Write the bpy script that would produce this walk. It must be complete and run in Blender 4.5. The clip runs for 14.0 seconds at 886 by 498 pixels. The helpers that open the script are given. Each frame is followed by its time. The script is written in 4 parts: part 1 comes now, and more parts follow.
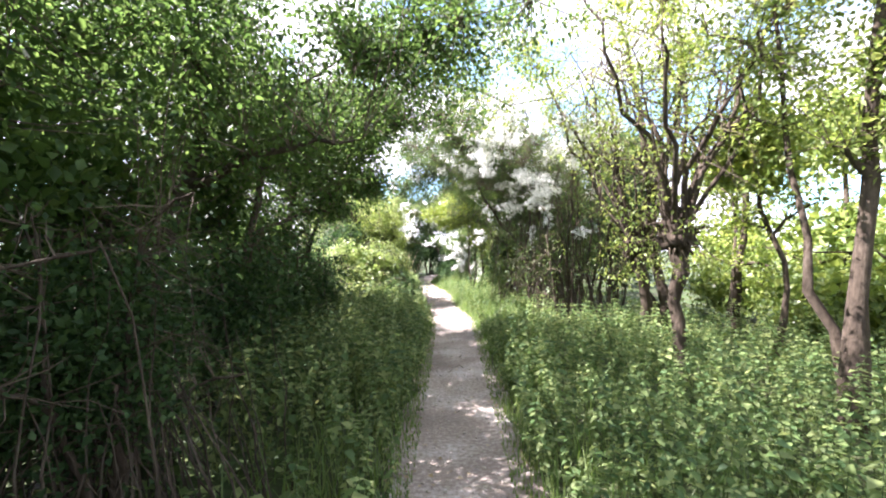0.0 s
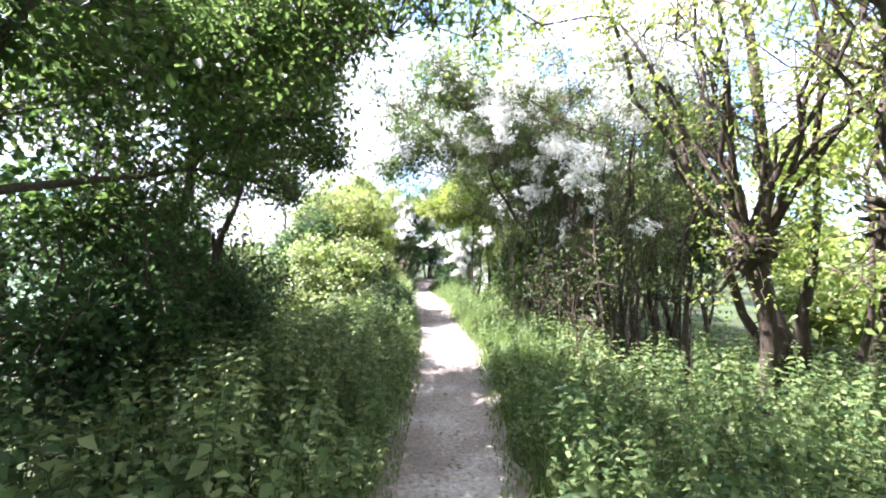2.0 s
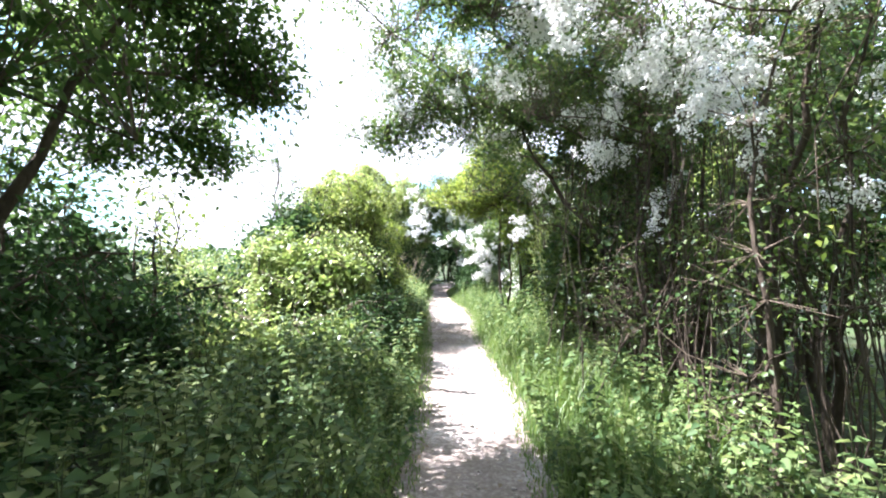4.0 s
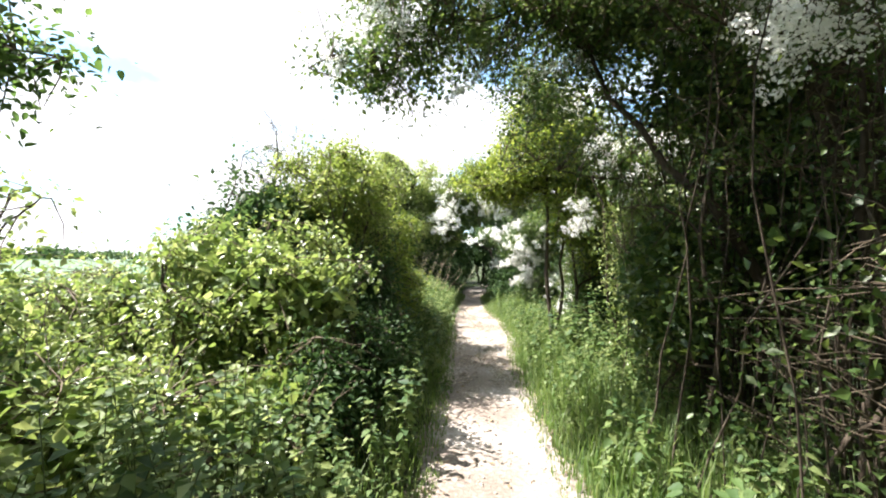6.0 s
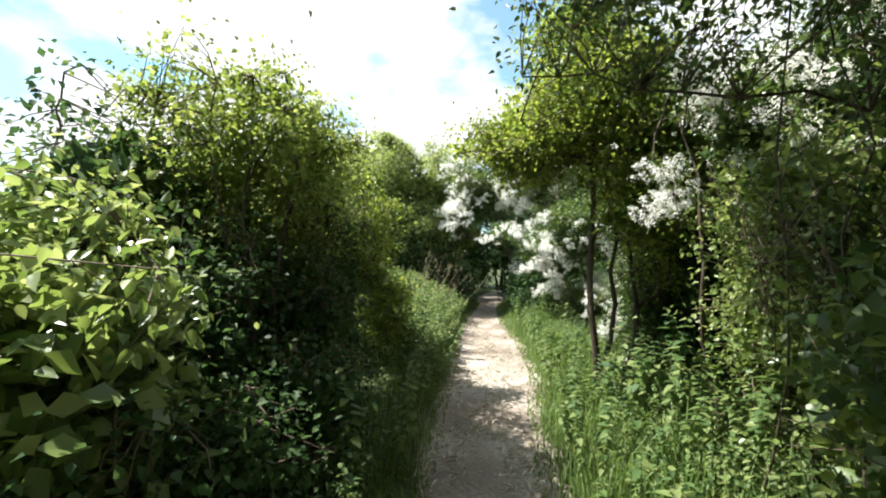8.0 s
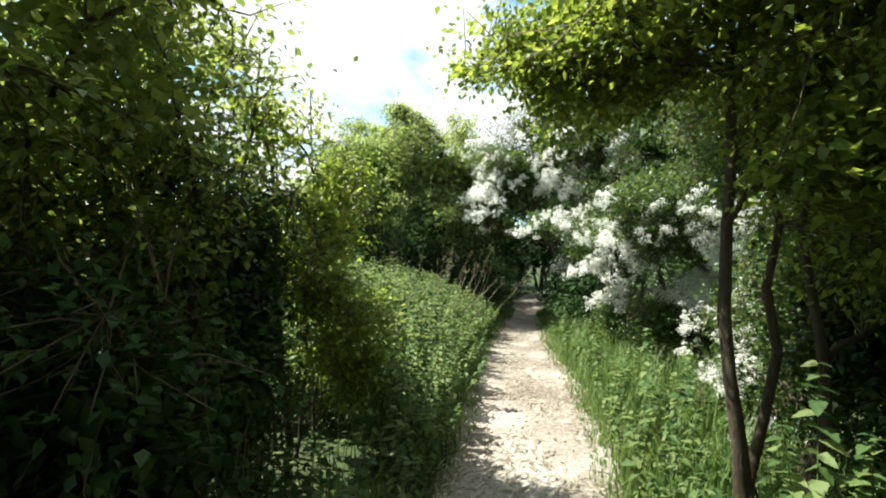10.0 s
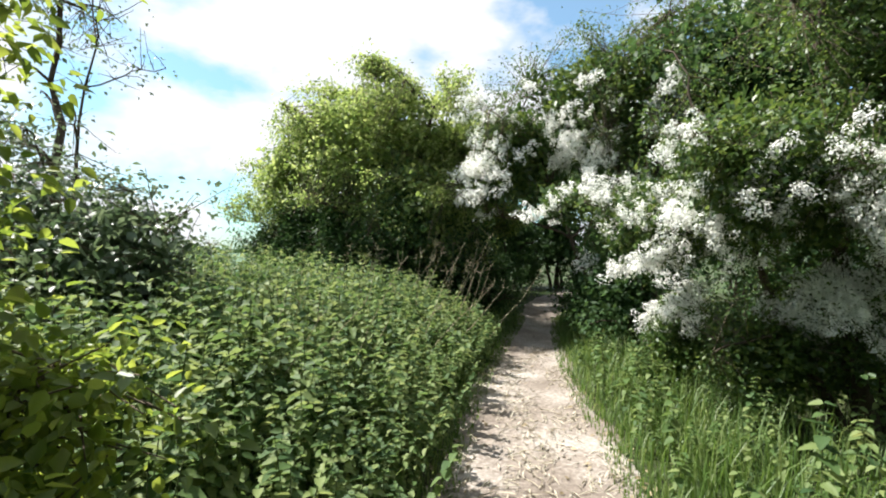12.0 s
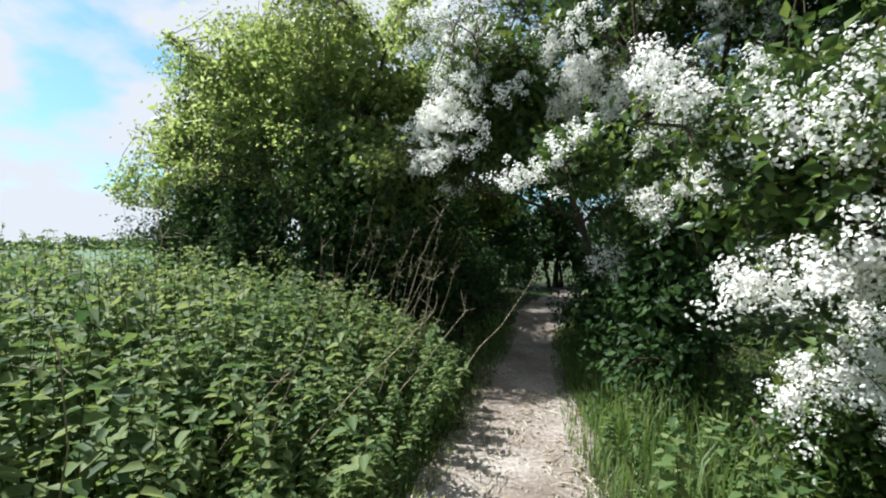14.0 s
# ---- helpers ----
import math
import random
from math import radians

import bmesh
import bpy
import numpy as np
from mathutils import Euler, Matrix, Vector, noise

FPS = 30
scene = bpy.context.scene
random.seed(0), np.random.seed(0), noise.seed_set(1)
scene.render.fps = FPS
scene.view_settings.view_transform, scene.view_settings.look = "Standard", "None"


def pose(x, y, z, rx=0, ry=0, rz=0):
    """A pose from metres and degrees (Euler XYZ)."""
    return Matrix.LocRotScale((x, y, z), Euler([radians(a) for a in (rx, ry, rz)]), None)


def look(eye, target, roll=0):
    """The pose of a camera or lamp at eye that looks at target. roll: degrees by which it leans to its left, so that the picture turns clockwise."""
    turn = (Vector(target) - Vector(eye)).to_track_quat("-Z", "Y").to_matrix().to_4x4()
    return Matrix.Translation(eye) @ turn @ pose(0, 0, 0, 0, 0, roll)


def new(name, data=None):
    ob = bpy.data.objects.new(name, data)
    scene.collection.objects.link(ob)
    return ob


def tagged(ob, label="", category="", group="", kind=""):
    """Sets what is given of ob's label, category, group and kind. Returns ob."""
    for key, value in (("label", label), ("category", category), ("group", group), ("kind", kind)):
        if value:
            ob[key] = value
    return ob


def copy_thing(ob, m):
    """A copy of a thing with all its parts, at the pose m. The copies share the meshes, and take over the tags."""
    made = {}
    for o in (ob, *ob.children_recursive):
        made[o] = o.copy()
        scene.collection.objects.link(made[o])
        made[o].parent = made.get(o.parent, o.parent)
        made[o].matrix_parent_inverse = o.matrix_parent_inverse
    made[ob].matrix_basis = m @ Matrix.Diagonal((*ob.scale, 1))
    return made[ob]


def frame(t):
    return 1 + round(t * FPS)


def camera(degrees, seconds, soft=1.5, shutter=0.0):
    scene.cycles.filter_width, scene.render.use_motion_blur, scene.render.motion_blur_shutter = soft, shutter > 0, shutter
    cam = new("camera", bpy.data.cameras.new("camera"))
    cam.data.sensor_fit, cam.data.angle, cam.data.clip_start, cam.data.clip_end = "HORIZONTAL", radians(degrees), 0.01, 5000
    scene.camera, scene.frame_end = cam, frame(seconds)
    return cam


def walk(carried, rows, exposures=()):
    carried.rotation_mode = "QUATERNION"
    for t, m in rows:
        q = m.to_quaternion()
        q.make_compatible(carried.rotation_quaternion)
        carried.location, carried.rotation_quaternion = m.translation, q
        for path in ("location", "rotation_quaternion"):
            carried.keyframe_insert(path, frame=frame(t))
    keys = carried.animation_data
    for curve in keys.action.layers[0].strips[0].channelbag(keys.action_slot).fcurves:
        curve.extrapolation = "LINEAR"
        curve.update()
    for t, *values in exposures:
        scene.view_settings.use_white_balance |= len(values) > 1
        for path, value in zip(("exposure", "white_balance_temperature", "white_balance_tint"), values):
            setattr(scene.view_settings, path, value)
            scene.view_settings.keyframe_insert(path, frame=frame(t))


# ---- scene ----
# the camera and its walk: seconds, place, yaw, pitch, roll
cam = camera(88.0, 14.0, soft=2.0)
ROWS = [
    (0.0, -0.000, -0.000, 1.562, 0.33, 0.53, 0.49),
    (0.5, 0.093, 0.738, 1.541, 0.07, 0.76, 0.20),
    (1.0, 0.102, 1.515, 1.529, -0.19, 0.72, -0.19),
    (1.5, 0.113, 2.217, 1.535, 0.39, 0.81, -0.52),
    (2.0, 0.110, 2.917, 1.547, 0.60, 0.87, -0.77),
    (2.5, 0.094, 3.534, 1.570, 1.06, 0.78, -0.64),
    (3.0, 0.126, 4.219, 1.571, 2.10, 0.69, -0.41),
    (3.5, 0.111, 4.877, 1.548, 3.04, 0.87, -0.15),
    (4.0, 0.134, 5.566, 1.531, 3.29, 0.91, -0.09),
    (6.5, 0.147, 8.672, 1.572, 8.71, 0.83, -0.29),
    (7.0, 0.152, 9.320, 1.568, 9.15, 0.87, -0.72),
    (9.5, 0.040, 12.239, 1.582, 13.82, 0.68, -0.62),
    (10.0, -0.018, 12.846, 1.601, 15.26, 0.37, -0.72),
    (10.5, -0.131, 13.430, 1.599, 16.74, 0.17, -0.58),
    (11.0, -0.193, 14.010, 1.581, 16.96, 0.19, -0.50),
    (11.5, -0.258, 14.650, 1.555, 17.03, 0.24, -0.42),
    (12.0, -0.233, 15.299, 1.511, 16.74, 0.23, -0.26),
    (12.5, -0.238, 15.954, 1.511, 16.97, 0.19, -0.20),
    (13.0, -0.246, 16.553, 1.489, 16.62, 0.13, -0.19),
    (13.5, -0.291, 17.246, 1.486, 16.35, -0.12, -0.04),
    (14.0, -0.425, 17.871, 1.483, 16.42, -0.41, 0.18),
]
EXPOSURES = [(0.0, 2.88, 6100, 28), (2.0, 2.98, 5800, 30), (4.0, 2.73, 5750, 23), (6.5, 1.93, 6500, 14), (7.2, 1.77, 6500, 12), (9.5, 1.45, 6500, 3), (11.0, 1.45, 6600, 5), (12.0, 1.27, 6400, 10), (14.0, 0.95, 6000, 9)]
walk(cam, [(t, pose(x, y, z, 90 + pitch, roll, yaw)) for t, x, y, z, yaw, pitch, roll in ROWS], EXPOSURES)

# ---- world, sun ----
SUN_WAY = Vector((-0.95, 0.03, 1.35)).normalized()      # towards the sun: from the field side
world = bpy.data.worlds.new("sky")
scene.world = world
world.use_nodes = True
wn, wl = world.node_tree.nodes, world.node_tree.links
wn.clear()
sky = wn.new("ShaderNodeTexSky")
sky.sky_type, sky.sun_disc = "NISHITA", False
sky.sun_elevation = math.asin(SUN_WAY.z)
sky.sun_rotation = math.atan2(SUN_WAY.x, SUN_WAY.y)
sky.air_density, sky.dust_density, sky.ozone_density = 1.0, 1.0, 0.4
coords = wn.new("ShaderNodeTexCoord")
squash = wn.new("ShaderNodeMapping")
squash.inputs["Scale"].default_value = (1.0, 1.0, 1.9)
puffs = wn.new("ShaderNodeTexNoise")
puffs.inputs["Scale"].default_value, puffs.inputs["Detail"].default_value, puffs.inputs["Roughness"].default_value = 2.9, 7.0, 0.52
edge = wn.new("ShaderNodeValToRGB")
edge.color_ramp.elements[0].color = (0.15, 0.15, 0.15, 1)
edge.color_ramp.elements[0].position, edge.color_ramp.elements[1].position = 0.41, 0.51
mixer = wn.new("ShaderNodeMixRGB")
mixer.inputs["Color2"].default_value = (6.2, 6.3, 6.5, 1)
back = wn.new("ShaderNodeBackground")
back.inputs["Strength"].default_value = 0.071
wout = wn.new("ShaderNodeOutputWorld")
wl.new(coords.outputs["Generated"], squash.inputs["Vector"])
wl.new(squash.outputs["Vector"], puffs.inputs["Vector"])
wl.new(puffs.outputs["Fac"], edge.inputs["Fac"])
wl.new(edge.outputs["Color"], mixer.inputs["Fac"])
haze = wn.new("ShaderNodeMixRGB")
haze.blend_type = "MULTIPLY"
haze.inputs["Fac"].default_value, haze.inputs["Color2"].default_value = 1.0, (0.80, 1.25, 1.30, 1)
wl.new(sky.outputs["Color"], haze.inputs["Color1"])
wl.new(haze.outputs["Color"], mixer.inputs["Color1"])
wl.new(mixer.outputs["Color"], back.inputs["Color"])
wl.new(back.outputs["Background"], wout.inputs["Surface"])

sun = new("sun", bpy.data.lights.new("sun", "SUN"))
sun.data.energy, sun.data.angle, sun.data.color = 5.0, radians(0.53), (1.0, 0.955, 0.88)
sun.matrix_world = look(SUN_WAY * 60, (0, 0, 0))

rng = np.random.default_rng(7)


# ---- materials ----
def shader(name):
    m = bpy.data.materials.new(name)
    m.use_nodes = True
    m.node_tree.nodes.clear()
    return m, m.node_tree.nodes, m.node_tree.links


def ramp(nodes, stops):
    r = nodes.new("ShaderNodeValToRGB")
    while len(r.color_ramp.elements) < len(stops):
        r.color_ramp.elements.new(0.5)
    for e, (pos, col) in zip(r.color_ramp.elements, stops):
        e.position, e.color = pos, (*col, 1)
    return r


def leaf_material(name, dark, mid, light, glow=0.38, rough=0.42, patch=1.3, gloss=0.45):
    """A leaf: each one of its own shade, with soft patches over the crown, and light that shines through."""
    m, n, l = shader(name)
    geo, tc = n.new("ShaderNodeNewGeometry"), n.new("ShaderNodeTexCoord")
    big = n.new("ShaderNodeTexNoise")
    big.inputs["Scale"].default_value, big.inputs["Detail"].default_value = patch, 3
    l.new(tc.outputs["Object"], big.inputs["Vector"])
    mixv = n.new("ShaderNodeMath")
    mixv.operation = "MULTIPLY_ADD"
    mixv.inputs[1].default_value = 0.62
    l.new(geo.outputs["Random Per Island"], mixv.inputs[0])
    half = n.new("ShaderNodeMath")
    half.operation = "MULTIPLY"
    half.inputs[1].default_value = 0.45
    l.new(big.outputs["Fac"], half.inputs[0])
    l.new(half.outputs[0], mixv.inputs[2])
    cr = ramp(n, ((0.12, dark), (0.5, mid), (0.92, light)))
    l.new(mixv.outputs[0], cr.inputs["Fac"])
    grain = n.new("ShaderNodeTexNoise")
    grain.inputs["Scale"].default_value, grain.inputs["Detail"].default_value = 90, 2
    l.new(tc.outputs["Object"], grain.inputs["Vector"])
    bump = n.new("ShaderNodeBump")
    bump.inputs["Strength"].default_value, bump.inputs["Distance"].default_value = 0.25, 0.004
    l.new(grain.outputs["Fac"], bump.inputs["Height"])
    p = n.new("ShaderNodeBsdfPrincipled")
    p.inputs["Roughness"].default_value = rough
    p.inputs["Specular IOR Level"].default_value = gloss
    l.new(cr.outputs["Color"], p.inputs["Base Color"])
    l.new(bump.outputs["Normal"], p.inputs["Normal"])
    tr = n.new("ShaderNodeBsdfTranslucent")
    hue = n.new("ShaderNodeHueSaturation")
    hue.inputs["Hue"].default_value, hue.inputs["Saturation"].default_value, hue.inputs["Value"].default_value = 0.48, 1.05, 2.0
    l.new(cr.outputs["Color"], hue.inputs["Color"])
    l.new(hue.outputs["Color"], tr.inputs["Color"])
    mx = n.new("ShaderNodeMixShader")
    mx.inputs["Fac"].default_value = glow
    l.new(p.outputs[0], mx.inputs[1])
    l.new(tr.outputs[0], mx.inputs[2])
    out = n.new("ShaderNodeOutputMaterial")
    l.new(mx.outputs[0], out.inputs["Surface"])
    return m


def rough_material(name, stops, scale, fine, bump_depth, rough=0.85, stretch=(1, 1, 1)):
    """Bark, wood or soil: two scales of noise in colour and relief."""
    m, n, l = shader(name)
    tc, mp = n.new("ShaderNodeTexCoord"), n.new("ShaderNodeMapping")
    mp.inputs["Scale"].default_value = stretch
    l.new(tc.outputs["Object"], mp.inputs["Vector"])
    a, b = n.new("ShaderNodeTexNoise"), n.new("ShaderNodeTexNoise")
    a.inputs["Scale"].default_value, a.inputs["Detail"].default_value = scale, 5
    b.inputs["Scale"].default_value, b.inputs["Detail"].default_value, b.inputs["Roughness"].default_value = fine, 6, 0.65
    l.new(mp.outputs["Vector"], a.inputs["Vector"])
    l.new(mp.outputs["Vector"], b.inputs["Vector"])
    add = n.new("ShaderNodeMath")
    add.operation = "ADD"
    l.new(a.outputs["Fac"], add.inputs[0])
    l.new(b.outputs["Fac"], add.inputs[1])
    half = n.new("ShaderNodeMath")
    half.operation = "MULTIPLY"
    half.inputs[1].default_value = 0.5
    l.new(add.outputs[0], half.inputs[0])
    cr = ramp(n, stops)
    l.new(half.outputs[0], cr.inputs["Fac"])
    bump = n.new("ShaderNodeBump")
    bump.inputs["Strength"].default_value, bump.inputs["Distance"].default_value = 0.8, bump_depth
    l.new(half.outputs[0], bump.inputs["Height"])
    p = n.new("ShaderNodeBsdfPrincipled")
    p.inputs["Roughness"].default_value, p.inputs["Specular IOR Level"].default_value = rough, 0.25
    l.new(cr.outputs["Color"], p.inputs["Base Color"])
    l.new(bump.outputs["Normal"], p.inputs["Normal"])
    out = n.new("ShaderNodeOutputMaterial")
    l.new(p.outputs[0], out.inputs["Surface"])
    return m


def ground_material():
    """Dark woodland soil with green scraps; beyond the trees on the field side a pale young crop."""
    m = rough_material("soil_and_field", ((0.36, (0.030, 0.024, 0.014)), (0.46, (0.042, 0.048, 0.020)), (0.56, (0.045, 0.076, 0.022))), 0.7, 22, 0.03)
    n, l = m.node_tree.nodes, m.node_tree.links
    p = [x for x in n if x.type == "BSDF_PRINCIPLED"][0]
    soil = p.inputs["Base Color"].links[0].from_socket
    tc, sep = n.new("ShaderNodeTexCoord"), n.new("ShaderNodeSeparateXYZ")
    l.new(tc.outputs["Object"], sep.inputs[0])
    far = n.new("ShaderNodeMapRange")
    far.inputs["From Min"].default_value, far.inputs["From Max"].default_value = -6.0, -8.5
    l.new(sep.outputs["X"], far.inputs["Value"])
    crop = n.new("ShaderNodeTexNoise")
    crop.inputs["Scale"].default_value, crop.inputs["Detail"].default_value = 0.15, 8
    l.new(tc.outputs["Object"], crop.inputs["Vector"])
    cr = ramp(n, ((0.3, (0.065, 0.12, 0.066)), (0.7, (0.115, 0.175, 0.10))))
    l.new(crop.outputs["Fac"], cr.inputs["Fac"])
    mx = n.new("ShaderNodeMixRGB")
    l.new(far.outputs[0], mx.inputs["Fac"])
    l.new(soil, mx.inputs["Color1"])
    l.new(cr.outputs["Color"], mx.inputs["Color2"])
    l.new(mx.outputs["Color"], p.inputs["Base Color"])
    return m


# Hedge foliage; also stands in for shade inside hazel and under elder and sallow.
LEAF_DARK = leaf_material("hedge_and_shade_leaf", (0.015, 0.036, 0.013), (0.033, 0.073, 0.023), (0.064, 0.112, 0.036), 0.34, 0.55, gloss=0.2)
LEAF_CANOPY = leaf_material("canopy_leaf", (0.020, 0.046, 0.014), (0.048, 0.096, 0.024), (0.090, 0.148, 0.040), 0.50, 0.5, gloss=0.25)
LEAF_MID = leaf_material("willow_leaf", (0.042, 0.082, 0.018), (0.120, 0.178, 0.036), (0.250, 0.300, 0.090), 0.42)
LEAF_GOLD = leaf_material("young_maple_leaf", (0.055, 0.100, 0.018), (0.125, 0.185, 0.032), (0.230, 0.280, 0.058), 0.50)
LEAF_ELDER = leaf_material("elder_leaf", (0.050, 0.100, 0.024), (0.135, 0.200, 0.050), (0.270, 0.320, 0.125), 0.36, 0.36, gloss=0.6)
LEAF_HAW = leaf_material("hawthorn_leaf", (0.022, 0.050, 0.016), (0.052, 0.100, 0.024), (0.125, 0.175, 0.042), 0.36)
# Bright for the sallow's sunlit top; its shaded foot is LEAF_DARK instead.
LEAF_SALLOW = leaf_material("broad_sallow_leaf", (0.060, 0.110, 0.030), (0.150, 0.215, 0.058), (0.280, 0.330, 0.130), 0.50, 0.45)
LEAF_GREY = leaf_material("sallow_leaf", (0.040, 0.075, 0.035), (0.080, 0.120, 0.060), (0.140, 0.180, 0.100), 0.34)
NETTLE = leaf_material("nettle_leaf", (0.024, 0.062, 0.024), (0.091, 0.149, 0.045), (0.212, 0.256, 0.098), 0.36, 0.6, gloss=0.28)
CROP = leaf_material("young_crop", (0.06, 0.115, 0.062), (0.095, 0.155, 0.09), (0.14, 0.20, 0.125), 0.3, 0.6)
GRASS = leaf_material("grass_blade", (0.050, 0.100, 0.020), (0.090, 0.160, 0.035), (0.170, 0.220, 0.080), 0.40, 0.5)
PETAL = leaf_material("white_petal", (0.60, 0.60, 0.55), (0.72, 0.72, 0.68), (0.80, 0.80, 0.78), 0.25, 0.6)
STALK = rough_material("dead_stalk", ((0.3, (0.20, 0.16, 0.10)), (0.7, (0.42, 0.37, 0.26))), 6, 60, 0.004)
STEM = rough_material("green_stem", ((0.3, (0.05, 0.075, 0.025)), (0.7, (0.10, 0.13, 0.05))), 8, 70, 0.003)
BARK = rough_material("grey_brown_bark", ((0.32, (0.025, 0.019, 0.013)), (0.5, (0.065, 0.050, 0.035)), (0.72, (0.14, 0.115, 0.085))), 4.5, 34, 0.05, 0.95, (1, 1, 0.3))
TWIG = rough_material("twig_bark", ((0.3, (0.060, 0.045, 0.030)), (0.7, (0.17, 0.135, 0.095))), 5, 40, 0.005)
DIRT = rough_material("trodden_dirt", ((0.28, (0.115, 0.092, 0.075)), (0.48, (0.238, 0.199, 0.166)), (0.70, (0.55, 0.515, 0.475))), 1.3, 26, 0.05, 0.95)
STRAW = leaf_material("pale_straw", (0.24, 0.20, 0.14), (0.42, 0.38, 0.29), (0.60, 0.56, 0.46), 0.1, 0.7)
LITTER = leaf_material("dry_leaf", (0.10, 0.075, 0.04), (0.22, 0.17, 0.09), (0.38, 0.31, 0.19), 0.1, 0.7)
PEBBLE = rough_material("pebble", ((0.3, (0.22, 0.19, 0.15)), (0.7, (0.45, 0.41, 0.35))), 20, 90, 0.003)
SOIL = ground_material()


# ---- mesh helpers ----
def mesh_ob(name, verts, tris, mat, parent=None, label="", smooth=False):
    """One mesh object from arrays of vertices and triangles; under a parent they are given in world places."""
    verts, tris = np.asarray(verts, np.float32), np.asarray(tris, np.int32)
    if parent is not None:
        root, off = parent, Vector((0, 0, 0))
        while root:
            off += root.location
            root = root.parent
        verts = verts - np.array(off, np.float32)
    me = bpy.data.meshes.new(name)
    me.vertices.add(len(verts))
    me.vertices.foreach_set("co", verts.ravel())
    me.loops.add(tris.size)
    me.loops.foreach_set("vertex_index", tris.ravel())
    me.polygons.add(len(tris))
    me.polygons.foreach_set("loop_start", np.arange(0, tris.size, 3, dtype=np.int32))
    if smooth:
        me.polygons.foreach_set("use_smooth", np.ones(len(tris), bool))
    me.update(calc_edges=True)
    me.materials.append(mat)
    ob = new(name, me)
    if parent is not None:
        ob.parent = parent
    return tagged(ob, label)


def join(chunks):
    """Several (verts, tris) as one."""
    vs, ts, k = [], [], 0
    for v, t in chunks:
        vs.append(v)
        ts.append(t + k)
        k += len(v)
    return (np.concatenate(vs), np.concatenate(ts)) if vs else (np.zeros((0, 3)), np.zeros((0, 3), int))


def unit(a):
    return a / np.maximum(np.linalg.norm(a, axis=-1, keepdims=True), 1e-9)


def leaves(base, way, up, length, width, fold=0.25, wide=False):
    """Leaves folded along the midrib: two triangles each, or four when wide."""
    n = len(base)
    way = unit(way)
    side = unit(np.cross(way, up))
    up = np.cross(side, way)
    L, W = np.broadcast_to(length, n)[:, None], np.broadcast_to(width, n)[:, None] / 2
    lift = up * W * fold
    if not wide:
        v = np.stack([base, base + way * L * 0.42 + side * W + lift, base + way * L - up * L * 0.12, base + way * L * 0.42 - side * W + lift], 1)
        t = np.array([[0, 1, 2], [0, 2, 3]])
    else:
        v = np.stack([base, base + way * L * 0.22 + side * W * 0.85 + lift, base + way * L * 0.58 + side * W * 0.8 + lift * 0.7 - up * L * 0.04,
                      base + way * L - up * L * 0.2, base + way * L * 0.58 - side * W * 0.8 + lift * 0.7 - up * L * 0.04, base + way * L * 0.22 - side * W * 0.85 + lift], 1)
        t = np.array([[0, 1, 2], [0, 2, 3], [0, 3, 4], [0, 4, 5]])
    k = v.shape[1]
    return v.reshape(-1, 3), (t[None] + (np.arange(n) * k)[:, None, None]).reshape(-1, 3)


def toothed(base, way, up, length, width):
    """Pointed leaves with a saw-toothed rim, eight triangles each."""
    n = len(base)
    way = unit(way)
    side = unit(np.cross(way, up))
    up = np.cross(side, way)
    L, W = np.broadcast_to(length, n)[:, None], np.broadcast_to(width, n)[:, None] / 2
    at = lambda f, w, h: base + way * L * f + side * W * w + up * W * h - up * L * 0.22 * f * f
    rim = ((0.10, 0.70, 0.25), (0.30, 1.0, 0.32), (0.36, 0.80, 0.22), (0.58, 0.78, 0.2), (0.63, 0.58, 0.14), (0.82, 0.40, 0.08))
    v = np.stack([base] + [at(*q) for q in rim] + [at(1, 0, 0)] + [at(f, -w, h) for f, w, h in rim[::-1]] + [at(0.5, 0, -0.05)], 1)
    k = len(rim) * 2 + 2
    t = np.array([[k, i, (i + 1) % k] for i in range(k)])
    return v.reshape(-1, 3), (t[None] + (np.arange(n) * (k + 1))[:, None, None]).reshape(-1, 3)


def tube(points, radii, sides=6):
    """A tapering round limb along points, closed at the end."""
    p, r = np.asarray(points, float), np.asarray(radii, float)
    d = unit(np.gradient(p, axis=0))
    ref = np.array([0.31, 0.95, 0.05]) if abs(d[:, 2]).mean() > 0.6 else np.array([0.05, 0.1, 1.0])
    a = unit(np.cross(d, ref))
    b = np.cross(d, a)
    ang = np.arange(sides) * 2 * np.pi / sides
    ring = p[:, None] + r[:, None, None] * (a[:, None] * np.cos(ang)[None, :, None] + b[:, None] * np.sin(ang)[None, :, None])
    v = ring.reshape(-1, 3)
    i, j = np.meshgrid(np.arange(len(p) - 1), np.arange(sides), indexing="ij")
    q0, q1 = (i * sides + j).ravel(), (i * sides + (j + 1) % sides).ravel()
    t = np.concatenate([np.stack([q0, q1, q1 + sides], 1), np.stack([q0, q1 + sides, q0 + sides], 1)])
    return v, t


def bend(a, b, n, wander, r, sag=0.0):
    """A wandering line from a to b."""
    s = np.linspace(0, 1, n)
    p = np.asarray(a)[None] * (1 - s)[:, None] + np.asarray(b)[None] * s[:, None]
    w = np.cumsum(r.normal(0, 1, (n, 3)), 0)
    w -= s[:, None] * w[-1] + (1 - s)[:, None] * w[0]
    p = p + w * wander * np.linalg.norm(np.asarray(b) - np.asarray(a)) / max(n, 1) ** 0.5
    p[:, 2] += sag * np.sin(s * np.pi)
    return p


def lump(p, seed, scale):
    """Smooth pseudo-noise in -1..1 for arrays of points."""
    r = np.random.default_rng(seed)
    k, ph = r.normal(0, 1.0 / scale, (7, 3)), r.uniform(0, 6.28, 7)
    return np.sin(p @ k.T * 2.2 + ph).sum(1) / 3.2


